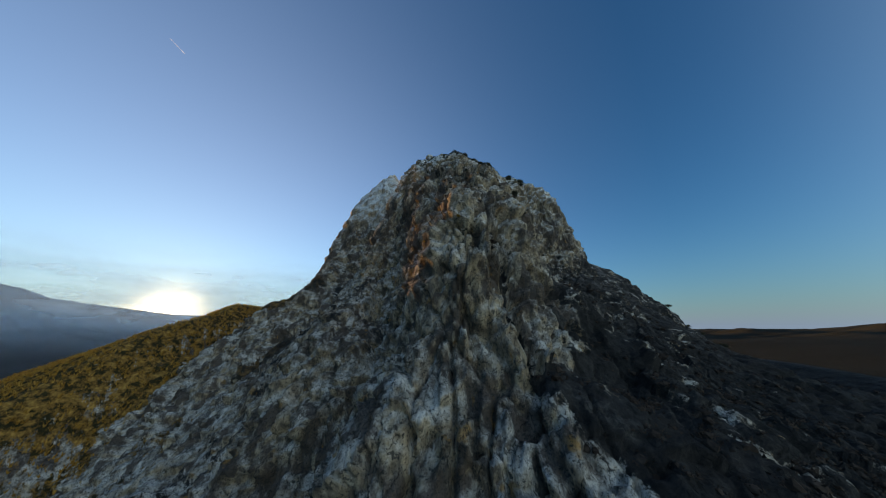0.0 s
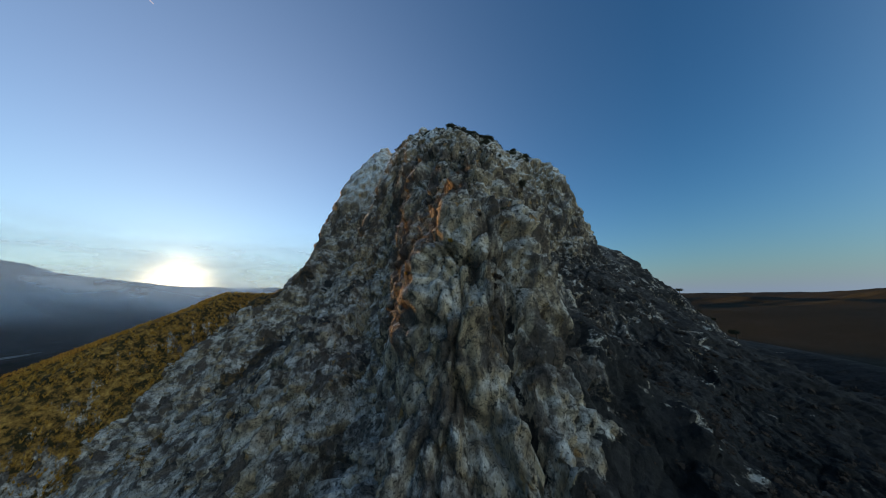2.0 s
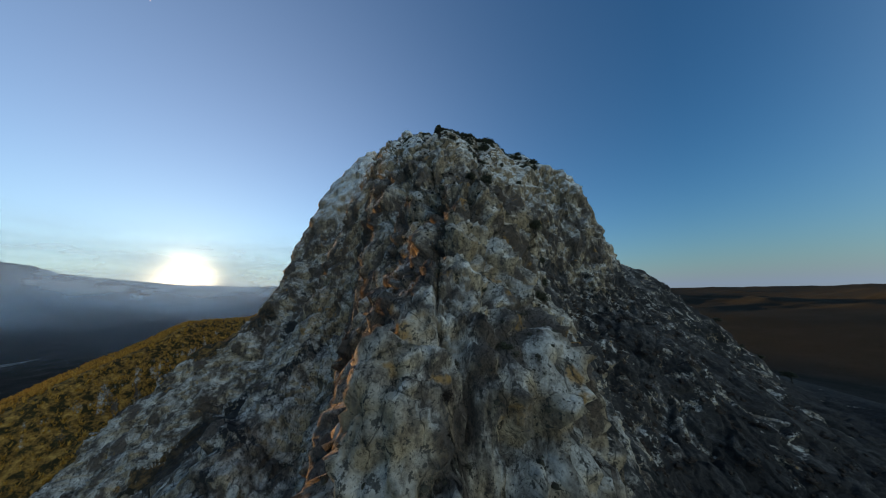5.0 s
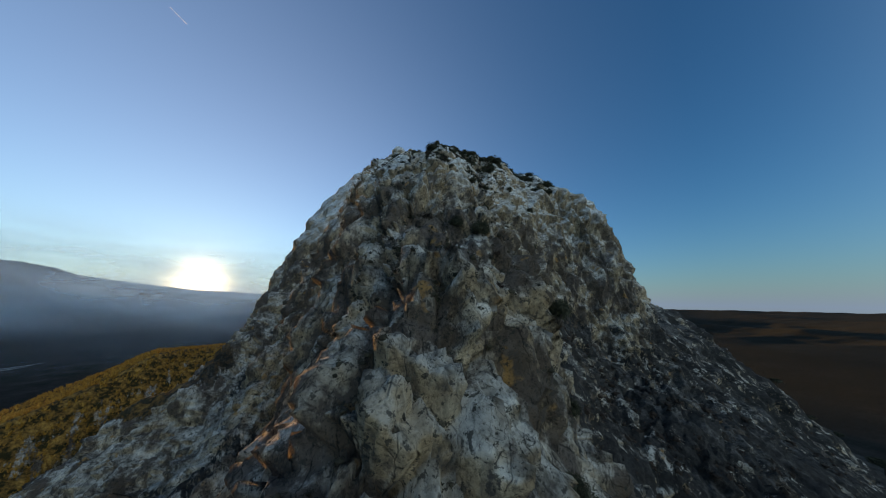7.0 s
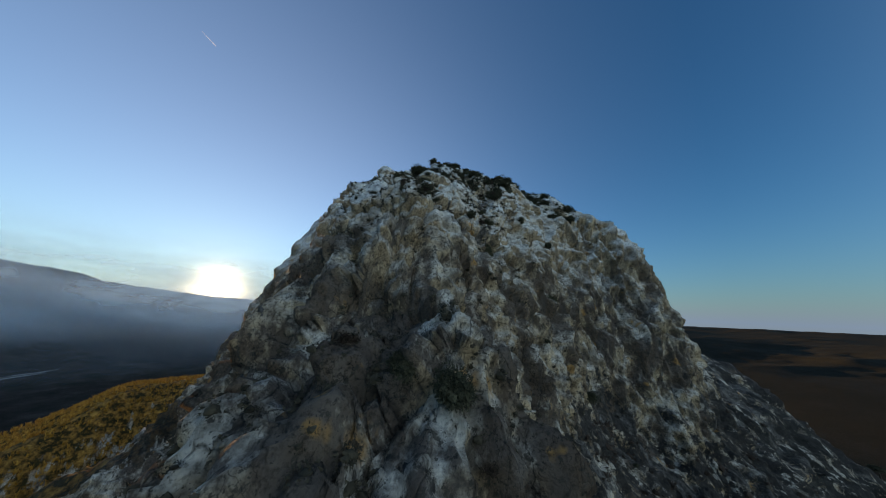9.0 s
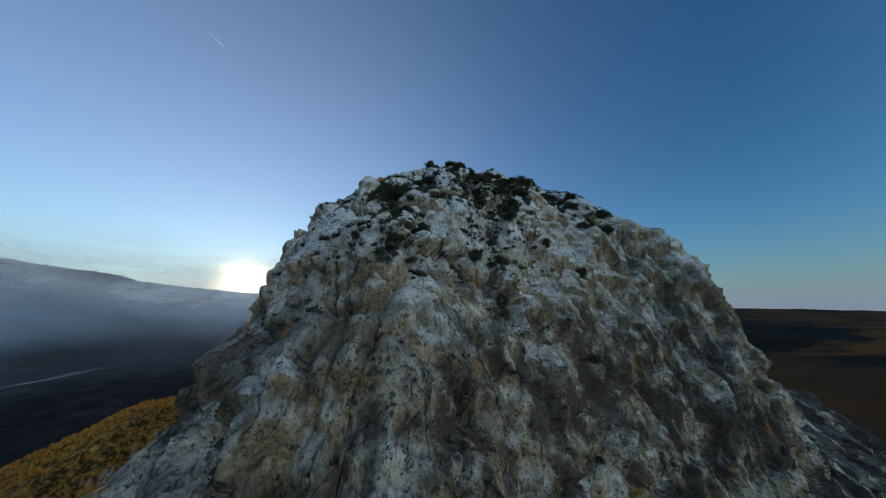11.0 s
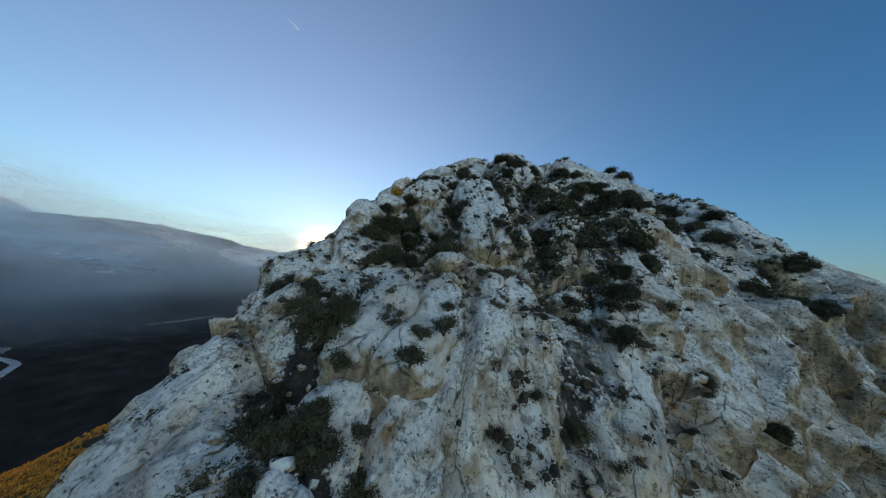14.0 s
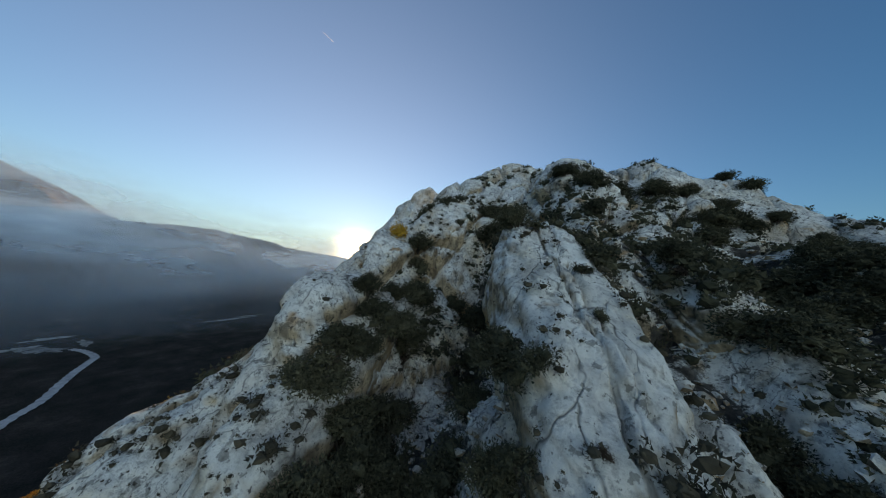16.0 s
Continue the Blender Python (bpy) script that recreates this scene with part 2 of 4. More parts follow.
# gullies worn between the slabs: path, width, depth
GULLIES = (((3.4, 90), (3.2, 97), (1.2, 105), (-0.5, 117), 2.3, 3.4), ((14, 94), (13.0, 99), (11.0, 105), (9.8, 113), 1.5, 2.4),
           ((17, 93), (17.5, 99), (17.5, 108), (20, 118), 2.6, 1.8), 
           ((3.6, 80), (3.4, 84), (2.5, 88), (1, 92), 1.8, 1.2), ((15.6, 86), (15.4, 91), (16, 95), (17, 98), 1.5, 1.2), ((1.5, 83), (5, 81.8), (9, 82), (12, 83), 1.1, 1.0), ((38, 60), (36, 72), (34, 84), (34, 95), 5.0, 3.0),
           ((-9, 44), (-12, 54), (-11, 62), (-13, 72), 4.0, 3.0),
           ((9.0, 97.0), (8.2, 99), (7.0, 101.8), (5.2, 106), 3.8, 2.8), ((8.8, 27), (8.3, 32.5), (8.1, 35), (7.2, 37), 0.8, 6.5), ((15.5, 34), (17.5, 42), (20, 52), (20.5, 62), 1.6, 4.0))
worn = np.zeros_like(PX)
for *path, width, depth in GULLIES:
    far = np.full(PX.shape, 1e9)
    for (ax, ay), (bx, by) in zip(path, path[1:]):
        s = np.clip(((PX - ax) * (bx - ax) + (PY - ay) * (by - ay)) / ((bx - ax) ** 2 + (by - ay) ** 2), 0, 1)
        far = np.minimum(far, (PX - ax - s * (bx - ax)) ** 2 + (PY - ay - s * (by - ay)) ** 2)
    cut = np.exp(-far / width ** 2)
    BASE = BASE - 0.85 * depth * cut
    worn = np.maximum(worn, cut)

# earth and scrub where the slope lies back, bare rock elsewhere
SOIL = (1 - inside) + inside * np.clip(step(0.62, 0.8, NRZ + 0.16 * fractal(PX / 9, PY / 9, BASE / 9, 4, 90)) * (1 - step(95, 135, BASE)) + 0.6 * step(0.45, 0.95, worn), 0, 1)
SOIL = SOIL * (1 - 0.65 * inside * (1 - step(-9, 2, PX)) * (1 - step(70, 84, PY)))
flank = step(17, 25, PX + 0.12 * (80 - PY)) * (1 - step(117, 129, BASE + 7 * fractal(PX / 14, PY / 14, BASE / 14, 3, 91))) * step(0.22, 0.42, NRZ)
SOIL = np.maximum(SOIL, 0.64 * flank * inside)

# rock relief in the crag's stretch only
core = inside > 0.02
x, y, z = PX[core], PY[core], BASE[core]
bare = 1 - 0.55 * SOIL[core]
amount = inside[core]
wx = x + 1.6 * fractal(x / 9, y / 9, z / 9, 2, 1)
wy = y + 1.6 * fractal(x / 9, y / 9, z / 9, 2, 4)
wz = z + 1.6 * fractal(x / 9, y / 9, z / 9, 2, 7)
f1, f2, who = cells(wx / 4.2, wy / 9.5, wz / 13.0, 11)
crack = f2 - f1
steep = 1 - step(0.35, 0.75, NRZ[core])
smooth = step(138, 150, z) * step(0.3, 0.6, NRZ[core])
calm = step(18, 27, x) * step(86, 97, y) * step(118, 128, z)
craggy = (1 - 0.82 * smooth) * (1 - 0.6 * calm)
slab = (0.35 + 0.75 * smooth) * (0.55 - f1 ** 2) + (1.3 - 0.5 * smooth) * (who - 0.5) - (1.0 + 0.3 * smooth) * (1 - step(0.0, 0.1, crack))
g1, g2, who2 = cells(wx / 1.6, wy / 2.8, wz / 4.4, 23)
lump = 0.14 * (0.5 - g1 ** 2) + (0.45 - 0.2 * smooth) * (who2 - 0.5) - 0.36 * (1 - step(0.0, 0.07, g2 - g1))
kx, ky, kz = (a + 0.35 * fractal(x / 1.3, y / 1.3, z / 1.3, 2, 60 + q) for a, q in ((x, 0), (y, 3), (z, 6)))
blocks = craggy * (1.8 * facets(kx / 5.2, ky / 5.2, kz / 11.0, 61, 1.9) + 0.85 * facets(kx / 2.1, ky / 2.1, kz / 3.6, 71, 1.8) + 0.3 * facets(kx / 0.9, ky / 0.9, kz / 1.8, 81, 1.6))
flute = (0.4 + 0.35 * step(16, 26, x)) * steep * fractal(wx / 3.2, wy / 3.2, wz / 16, 3, 31, True)
broad = 0.8 * fractal(x / 15, y / 15, z / 15, 3, 41, True)
fine = (0.06 + 0.09 * craggy) * fractal(x / 0.9, y / 0.9, z / 0.9, 3, 51, True)
relief = (slab * (1 - 0.45 * calm) + lump * (1 - 0.5 * calm) + blocks + flute * (1 + 1.2 * calm) + fine) * bare + broad
relief = (relief - relief[amount > 0.9].mean() - 0.3) * amount
OX, OY, OZ = PX.copy(), PY.copy(), BASE.copy()
OX[core] += NRX[core] * relief
OY[core] += NRY[core] * relief
OZ[core] += NRZ[core] * relief
HOLLOW = np.zeros_like(PX)
HOLLOW[core] = (1 - step(0.02, 0.22, crack)) + 0.6 * (1 - step(0.02, 0.16, g2 - g1)) + 0.5 * (0.5 - who)


# ---- materials ----
def material(name):
    m = bpy.data.materials.new(name)
    m.use_nodes = True
    n, l = m.node_tree.nodes, m.node_tree.links
    shader = n["Principled BSDF"]
    where = n.new("ShaderNodeNewGeometry")
    return m, n, l, shader, where


def mapped(n, l, source, scale):
    m = n.new("ShaderNodeMapping")
    m.inputs["Scale"].default_value = scale
    l.new(source, m.inputs["Vector"])
    return m.outputs[0]


def noisy(n, l, vector, scale, detail=6, rough=0.6):
    t = n.new("ShaderNodeTexNoise")
    t.inputs["Scale"].default_value, t.inputs["Detail"].default_value, t.inputs["Roughness"].default_value = scale, detail, rough
    l.new(vector, t.inputs["Vector"])
    return t.outputs["Fac"]


def ramp(n, l, fac, *stops):
    r = n.new("ShaderNodeValToRGB")
    while len(r.color_ramp.elements) < len(stops):
        r.color_ramp.elements.new(0.5)
    for e, (p, c) in zip(r.color_ramp.elements, stops):
        e.position = p
        e.color = (*c, 1) if isinstance(c, tuple) else (c, c, c, 1)
    l.new(fac, r.inputs[0])
    return r.outputs[0]


def mixed(n, l, fac, a, b, mode="MIX"):
    m = n.new("ShaderNodeMix")
    m.data_type, m.blend_type = "RGBA", mode
    for value, socket in ((fac, m.inputs[0]), (a, m.inputs[6]), (b, m.inputs[7])):
        if isinstance(value, (int, float)):
            socket.default_value = value
        elif isinstance(value, tuple):
            socket.default_value = (*value, 1)
        else:
            l.new(value, socket)
    return m.outputs[2]


def maths(n, l, op, a, b=0.0):
    m = n.new("ShaderNodeMath")
    m.operation = op
    for value, socket in ((a, m.inputs[0]), (b, m.inputs[1])):
        if isinstance(value, (int, float)):
            socket.default_value = value
        else:
            l.new(value, socket)
    return m.outputs[0]


def bumped(n, l, shader, height, strength, distance):
    b = n.new("ShaderNodeBump")
    b.inputs["Strength"].default_value, b.inputs["Distance"].default_value = strength, distance
    l.new(height, b.inputs["Height"])
    l.new(b.outputs[0], shader.inputs["Normal"])


def attribute(n, name):
    a = n.new("ShaderNodeAttribute")
    a.attribute_name = name
    return a.outputs["Fac"]


def fall_line(n, l, p):
    """Places drawn out along the fall of the eastern flank."""
    turn = n.new("ShaderNodeMapping")
    turn.inputs["Rotation"].default_value = (0, 0, radians(34))
    l.new(p, turn.inputs["Vector"])
    return mapped(n, l, turn.outputs[0], (0.3, 2.0, 0.3))


def earth(n, l, p):
    """Colour and height of scrubby earth with dry grass to the west and shade painted in to the east."""
    patch = noisy(n, l, p, 0.03, 6, 0.65)
    tuft = noisy(n, l, p, 0.8, 5, 0.75)
    colour = ramp(n, l, patch, (0.35, (0.018, 0.018, 0.016)), (0.55, (0.034, 0.030, 0.027)), (0.72, (0.062, 0.055, 0.048)))
    place = n.new("ShaderNodeSeparateXYZ")
    l.new(p, place.inputs[0])
    west = n.new("ShaderNodeMapRange")
    west.inputs["From Min"].default_value, west.inputs["From Max"].default_value = -45, -75
    l.new(place.outputs[0], west.inputs["Value"])
    high = n.new("ShaderNodeMapRange")
    high.inputs["From Min"].default_value, high.inputs["From Max"].default_value = 22, 48
    l.new(place.outputs[2], high.inputs["Value"])
    near = n.new("ShaderNodeMapRange")
    near.inputs["From Min"].default_value, near.inputs["From Max"].default_value = -420, -300
    l.new(place.outputs[0], near.inputs["Value"])
    stony = ramp(n, l, noisy(n, l, fall_line(n, l, p), 0.16, 5, 0.65), (0.5, 0.0), (0.62, 0.8))
    stones = ramp(n, l, noisy(n, l, p, 2.6, 5, 0.8), (0.35, (0.05, 0.045, 0.04)), (0.6, (0.36, 0.34, 0.31)))
    upper = n.new("ShaderNodeMapRange")
    upper.inputs["From Min"].default_value, upper.inputs["From Max"].default_value = 70, 140
    l.new(place.outputs[2], upper.inputs["Value"])
    colour = mixed(n, l, maths(n, l, "MULTIPLY", maths(n, l, "ADD", stony, 0.12), upper.outputs[0]), colour, stones)
    # the hills' shade over the eastern land, put into its colour
    east_shade = n.new("ShaderNodeMapRange")
    east_shade.inputs["From Min"].default_value, east_shade.inputs["From Max"].default_value, east_shade.inputs["To Max"].default_value = 120, 260, 0.8
    l.new(place.outputs[0], east_shade.inputs["Value"])
    colour = mixed(n, l, east_shade.outputs[0], colour, (0.016, 0.017, 0.012))
    dry = maths(n, l, "MULTIPLY", maths(n, l, "MULTIPLY", west.outputs[0], high.outputs[0]), near.outputs[0])
    grass = ramp(n, l, noisy(n, l, mapped(n, l, p, (1, 1, 1)), 0.45, 5, 0.75), (0.44, (0.045, 0.035, 0.012)), (0.53, (0.30, 0.15, 0.035)), (0.65, (0.55, 0.30, 0.075)))
    colour = mixed(n, l, dry, colour, grass)
    colour = mixed(n, l, 1.0, colour, ramp(n, l, tuft, (0.3, 0.45), (0.65, 1.3)), "MULTIPLY")
    return colour, tuft


def rock_material(name="weathered limestone", soil=True):
    m, n, l, shader, where = material(name)
    p = where.outputs["Position"]
    mid = noisy(n, l, p, 0.55, 6)
    small = noisy(n, l, p, 4.0, 6, 0.7)
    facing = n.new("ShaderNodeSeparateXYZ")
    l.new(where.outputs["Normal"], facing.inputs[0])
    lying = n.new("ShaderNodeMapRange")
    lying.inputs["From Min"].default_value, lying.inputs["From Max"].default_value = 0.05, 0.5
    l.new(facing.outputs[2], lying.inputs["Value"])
    place = n.new("ShaderNodeSeparateXYZ")
    l.new(p, place.inputs[0])
    top = n.new("ShaderNodeMapRange")
    top.inputs["From Min"].default_value, top.inputs["From Max"].default_value = 0.0, 1.0
    l.new(maths(n, l, "ADD", maths(n, l, "MULTIPLY", maths(n, l, "SUBTRACT", place.outputs[2], 137.0), 0.085), maths(n, l, "MULTIPLY", maths(n, l, "SUBTRACT", noisy(n, l, p, 0.12, 4), 0.5), 3.0)), top.inputs["Value"])
    bleached = ramp(n, l, mid, (0.27, (0.42, 0.42, 0.39)), (0.42, (0.78, 0.79, 0.75)), (0.7, (0.87, 0.88, 0.84)))
    cream = ramp(n, l, noisy(n, l, mapped(n, l, p, (1, 0.7, 0.7)), 0.30, 5, 0.6), (0.54, 0.0), (0.66, 0.55))
    bleached = mixed(n, l, cream, bleached, (0.80, 0.66, 0.44))
    ashen = ramp(n, l, noisy(n, l, mapped(n, l, p, (0.8, 1, 1.3)), 0.38, 5, 0.65), (0.52, 0.0), (0.62, 0.75))
    bleached = mixed(n, l, ashen, bleached, (0.52, 0.52, 0.50))
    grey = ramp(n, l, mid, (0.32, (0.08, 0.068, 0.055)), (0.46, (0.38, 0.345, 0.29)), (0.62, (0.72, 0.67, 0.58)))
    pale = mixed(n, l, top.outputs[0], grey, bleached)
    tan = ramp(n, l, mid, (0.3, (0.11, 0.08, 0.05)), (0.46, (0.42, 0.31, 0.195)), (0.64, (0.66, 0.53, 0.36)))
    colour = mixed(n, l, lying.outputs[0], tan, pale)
    ochre = ramp(n, l, noisy(n, l, mapped(n, l, p, (1, 1, 0.45)), 0.16, 5, 0.65), (0.5, 0.0), (0.64, 1.0))
    colour = mixed(n, l, maths(n, l, "MULTIPLY", ochre, 0.55), colour, (0.44, 0.30, 0.16))
    upper = n.new("ShaderNodeMapRange")
    upper.inputs["From Min"].default_value, upper.inputs["From Max"].default_value, upper.inputs["To Max"].default_value = 112, 128, 0.04
    l.new(place.outputs[2], upper.inputs["Value"])
    stain = ramp(n, l, maths(n, l, "ADD", noisy(n, l, mapped(n, l, p, (1, 1, 0.6)), 0.22, 7, 0.7), upper.outputs[0]), (0.475, 0.0), (0.56, 0.88))
    colour = mixed(n, l, maths(n, l, "MULTIPLY", stain, maths(n, l, "SUBTRACT", 1.0, maths(n, l, "MULTIPLY", top.outputs[0], 0.85))), colour, (0.085, 0.062, 0.048))
    rust = ramp(n, l, noisy(n, l, p, 0.42, 3, 0.5), (0.66, 0.0), (0.72, 0.8))
    colour = mixed(n, l, rust, colour, (0.42, 0.22, 0.07))
    grain = ramp(n, l, small, (0.34, 0.5 if soil else 0.66), (0.5, 1.1 if soil else 1.08))
    colour = mixed(n, l, 1.0, colour, grain, "MULTIPLY")
    lichen = ramp(n, l, noisy(n, l, p, 1.9, 5, 0.65), (0.585, 0.0), (0.615, 1.0))
    colour = mixed(n, l, maths(n, l, "MULTIPLY", lichen, maths(n, l, "SUBTRACT", 0.85, maths(n, l, "MULTIPLY", top.outputs[0], 0.3))), colour, (0.06, 0.055, 0.045))
    dots = ramp(n, l, noisy(n, l, p, 4.5, 3, 0.55), (0.635 if soil else 0.66, 0.0), (0.665 if soil else 0.70, 1.0))
    colour = mixed(n, l, maths(n, l, "MULTIPLY", dots, 0.8), colour, (0.04, 0.036, 0.03))
    hair = n.new("ShaderNodeTexVoronoi")
    hair.feature = "DISTANCE_TO_EDGE"
    hair.inputs["Scale"].default_value = 1.6
    shaken = n.new("ShaderNodeVectorMath")
    shaken.operation = "ADD"
    ripple = n.new("ShaderNodeTexNoise")
    ripple.inputs["Scale"].default_value, ripple.inputs["Detail"].default_value = 2.2, 4
    l.new(p, ripple.inputs["Vector"])
    l.new(p, shaken.inputs[0])
    l.new(ripple.outputs["Color"], shaken.inputs[1])
    l.new(mapped(n, l, shaken.outputs[0], (1.0, 0.5, 0.6)), hair.inputs["Vector"])
    split = ramp(n, l, hair.outputs["Distance"], (0.0, 0.3), (0.035, 1.0))
    where_split = 0.0 if not soil else ramp(n, l, noisy(n, l, p, 0.35, 4, 0.6), (0.48, 0.0), (0.56, 1.0))
    colour = mixed(n, l, where_split, colour, mixed(n, l, 1.0, colour, split, "MULTIPLY"))
    streak = ramp(n, l, noisy(n, l, mapped(n, l, p, (1.2, 1.2, 0.12)), 0.9, 4), (0.47, 0.0), (0.66, 0.72))
    colour = mixed(n, l, maths(n, l, "MULTIPLY", streak, maths(n, l, "SUBTRACT", 1.0, lying.outputs[0])), colour, (0.10, 0.09, 0.08))
    v = n.new("ShaderNodeTexVoronoi")
    v.feature = "DISTANCE_TO_EDGE"
    v.inputs["Scale"].default_value = 0.55
    bent = n.new("ShaderNodeVectorMath")
    bent.operation = "ADD"
    wave = n.new("ShaderNodeTexNoise")
    wave.inputs["Scale"].default_value = 0.8
    l.new(p, wave.inputs["Vector"])
    l.new(p, bent.inputs[0])
    l.new(wave.outputs["Color"], bent.inputs[1])
    l.new(mapped(n, l, bent.outputs[0], (1.0, 0.4, 0.4)), v.inputs["Vector"])
    joint = ramp(n, l, v.outputs["Distance"], (0.0, 0.0), (0.022, 1.0))
    broken = ramp(n, l, noisy(n, l, p, 0.6, 3), (0.46, 0.0), (0.56, 0.9))
    colour = mixed(n, l, broken, colour, mixed(n, l, 1.0, colour, ramp(n, l, joint, (0.0, 0.22), (1.0, 1.0)), "MULTIPLY"))
    height = maths(n, l, "ADD", maths(n, l, "MULTIPLY", small, 0.45), maths(n, l, "ADD", mid, maths(n, l, "MULTIPLY", joint, 0.12)))
    if soil:
        brown, tuft = earth(n, l, p)
        cover = ramp(n, l, maths(n, l, "ADD", attribute(n, "soil"), maths(n, l, "MULTIPLY", maths(n, l, "SUBTRACT", maths(n, l, "ADD", maths(n, l, "MULTIPLY", noisy(n, l, p, 0.3, 9, 0.78), 0.55), maths(n, l, "MULTIPLY", noisy(n, l, fall_line(n, l, p), 0.3, 6, 0.7), 0.45)), 0.5), 4.4)), (0.42, 0.0), (0.56, 1.0))
        colour = mixed(n, l, cover, colour, brown)
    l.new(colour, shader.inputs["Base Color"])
    shader.inputs["Roughness"].default_value = 0.93
    shader.inputs["Specular IOR Level"].default_value = 0.2
    bumped(n, l, shader, height, 1.0, 0.5)
    return m


def ground_material():
    m, n, l, shader, where = material("scrub and dry grass")
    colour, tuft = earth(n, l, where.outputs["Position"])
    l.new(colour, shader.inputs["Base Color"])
    shader.inputs["Roughness"].default_value = 1.0
    shader.inputs["Specular IOR Level"].default_value = 0.05
    bumped(n, l, shader, tuft, 0.8, 1.5)
    return m


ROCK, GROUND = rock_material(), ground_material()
BLOCK = rock_material("pale limestone block", False)


# ---- the crag and the ground, cut from one sheet ----
def sheet(name, rows, cols, keep, mat, sink=None):
    """A mesh of the grid's chosen lines, of those cells for which keep is true."""
    pick = np.ix_(rows, cols)
    x, y, z, soil = OX[pick], OY[pick], OZ[pick].copy(), SOIL[pick]
    if sink is not None:
        z -= sink[pick]
    corner = np.zeros(x.shape, bool)
    corner[:-1, :-1] |= keep
    corner[1:, :-1] |= keep
    corner[:-1, 1:] |= keep
    corner[1:, 1:] |= keep
    index = np.cumsum(corner.ravel()).reshape(x.shape) - 1
    co = np.stack((x[corner], y[corner], z[corner]), 1).astype(np.float32)
    quads = np.stack((index[:-1, :-1][keep], index[:-1, 1:][keep], index[1:, 1:][keep], index[1:, :-1][keep]), 1).astype(np.int32)
    me = bpy.data.meshes.new(name)
    me.vertices.add(len(co))
    me.vertices.foreach_set("co", co.ravel())
    me.loops.add(quads.size)
    me.loops.foreach_set("vertex_index", quads.ravel())
    me.polygons.add(len(quads))
    me.polygons.foreach_set("loop_start", np.arange(0, quads.size, 4, dtype=np.int32))
    me.polygons.foreach_set("loop_total", np.full(len(quads), 4, np.int32))
    me.update(calc_edges=True)
    me.polygons.foreach_set("use_smooth", np.ones(len(quads), bool))
    me.attributes.new("soil", "FLOAT", "POINT").data.foreach_set("value", soil[corner].astype(np.float32))
    me.materials.append(mat)
    return new(name, me)


def middles(lines):
    return (lines[:-1] + lines[1:]) / 2


def thinned(lines, low, high, gap):
    """Indices of the grid lines, those between low and high no closer than gap."""
    out, last = [], -1e9
    for k, p in enumerate(lines):
        if p < low or p > high or p - last >= gap:
            out.append(k)
            last = p
    return np.array(out)


WEST, EAST, SOUTH, NORTH = -111, 141, -61, 231
rows, cols = np.arange(NY), np.arange(NX)
CX, CY = np.meshgrid(middles(GX), middles(GY))
on_crag = (CX > WEST) & (CX < EAST) & (CY > SOUTH) & (CY < NORTH)
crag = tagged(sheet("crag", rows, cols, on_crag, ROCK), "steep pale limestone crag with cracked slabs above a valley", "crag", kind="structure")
rows, cols = thinned(GY, -900, 1000, 4.0), thinned(GX, -900, 900, 4.0)
CX, CY = np.meshgrid(middles(GX[cols]), middles(GY[rows]))
under = (CX > WEST + 7) & (CX < EAST - 7) & (CY > SOUTH + 7) & (CY < NORTH - 7)
sink = 0.8 * ((PX > WEST) & (PX < EAST) & (PY > SOUTH) & (PY < NORTH))
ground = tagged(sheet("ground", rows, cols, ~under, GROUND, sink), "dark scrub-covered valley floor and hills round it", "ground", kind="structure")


# ---- loose forms: slabs, boulders, shrubs ----
def mesh_from(name, verts, faces, mat, smooth=True):
    me = bpy.data.meshes.new(name)
    me.from_pydata([tuple(v) for v in verts], [], [tuple(f) for f in faces])
    me.polygons.foreach_set("use_smooth", np.full(len(me.polygons), smooth))
    me.materials.append(mat)
    me.update()
    return me



def foot(x, y):
    """The place and normal of the crag's surface nearest above a spot of the plan."""
    i, j = np.searchsorted(GY, y), np.searchsorted(GX, x)
    a, b = max(i - 14, 0), max(j - 14, 0)
    d = (OX[a:i + 14, b:j + 14] - x) ** 2 + (OY[a:i + 14, b:j + 14] - y) ** 2
    p, q = np.unravel_index(d.argmin(), d.shape)
    p, q = p + a, q + b
    return Vector((OX[p, q], OY[p, q], OZ[p, q])), Vector((NRX[p, q], NRY[p, q], NRZ[p, q]))


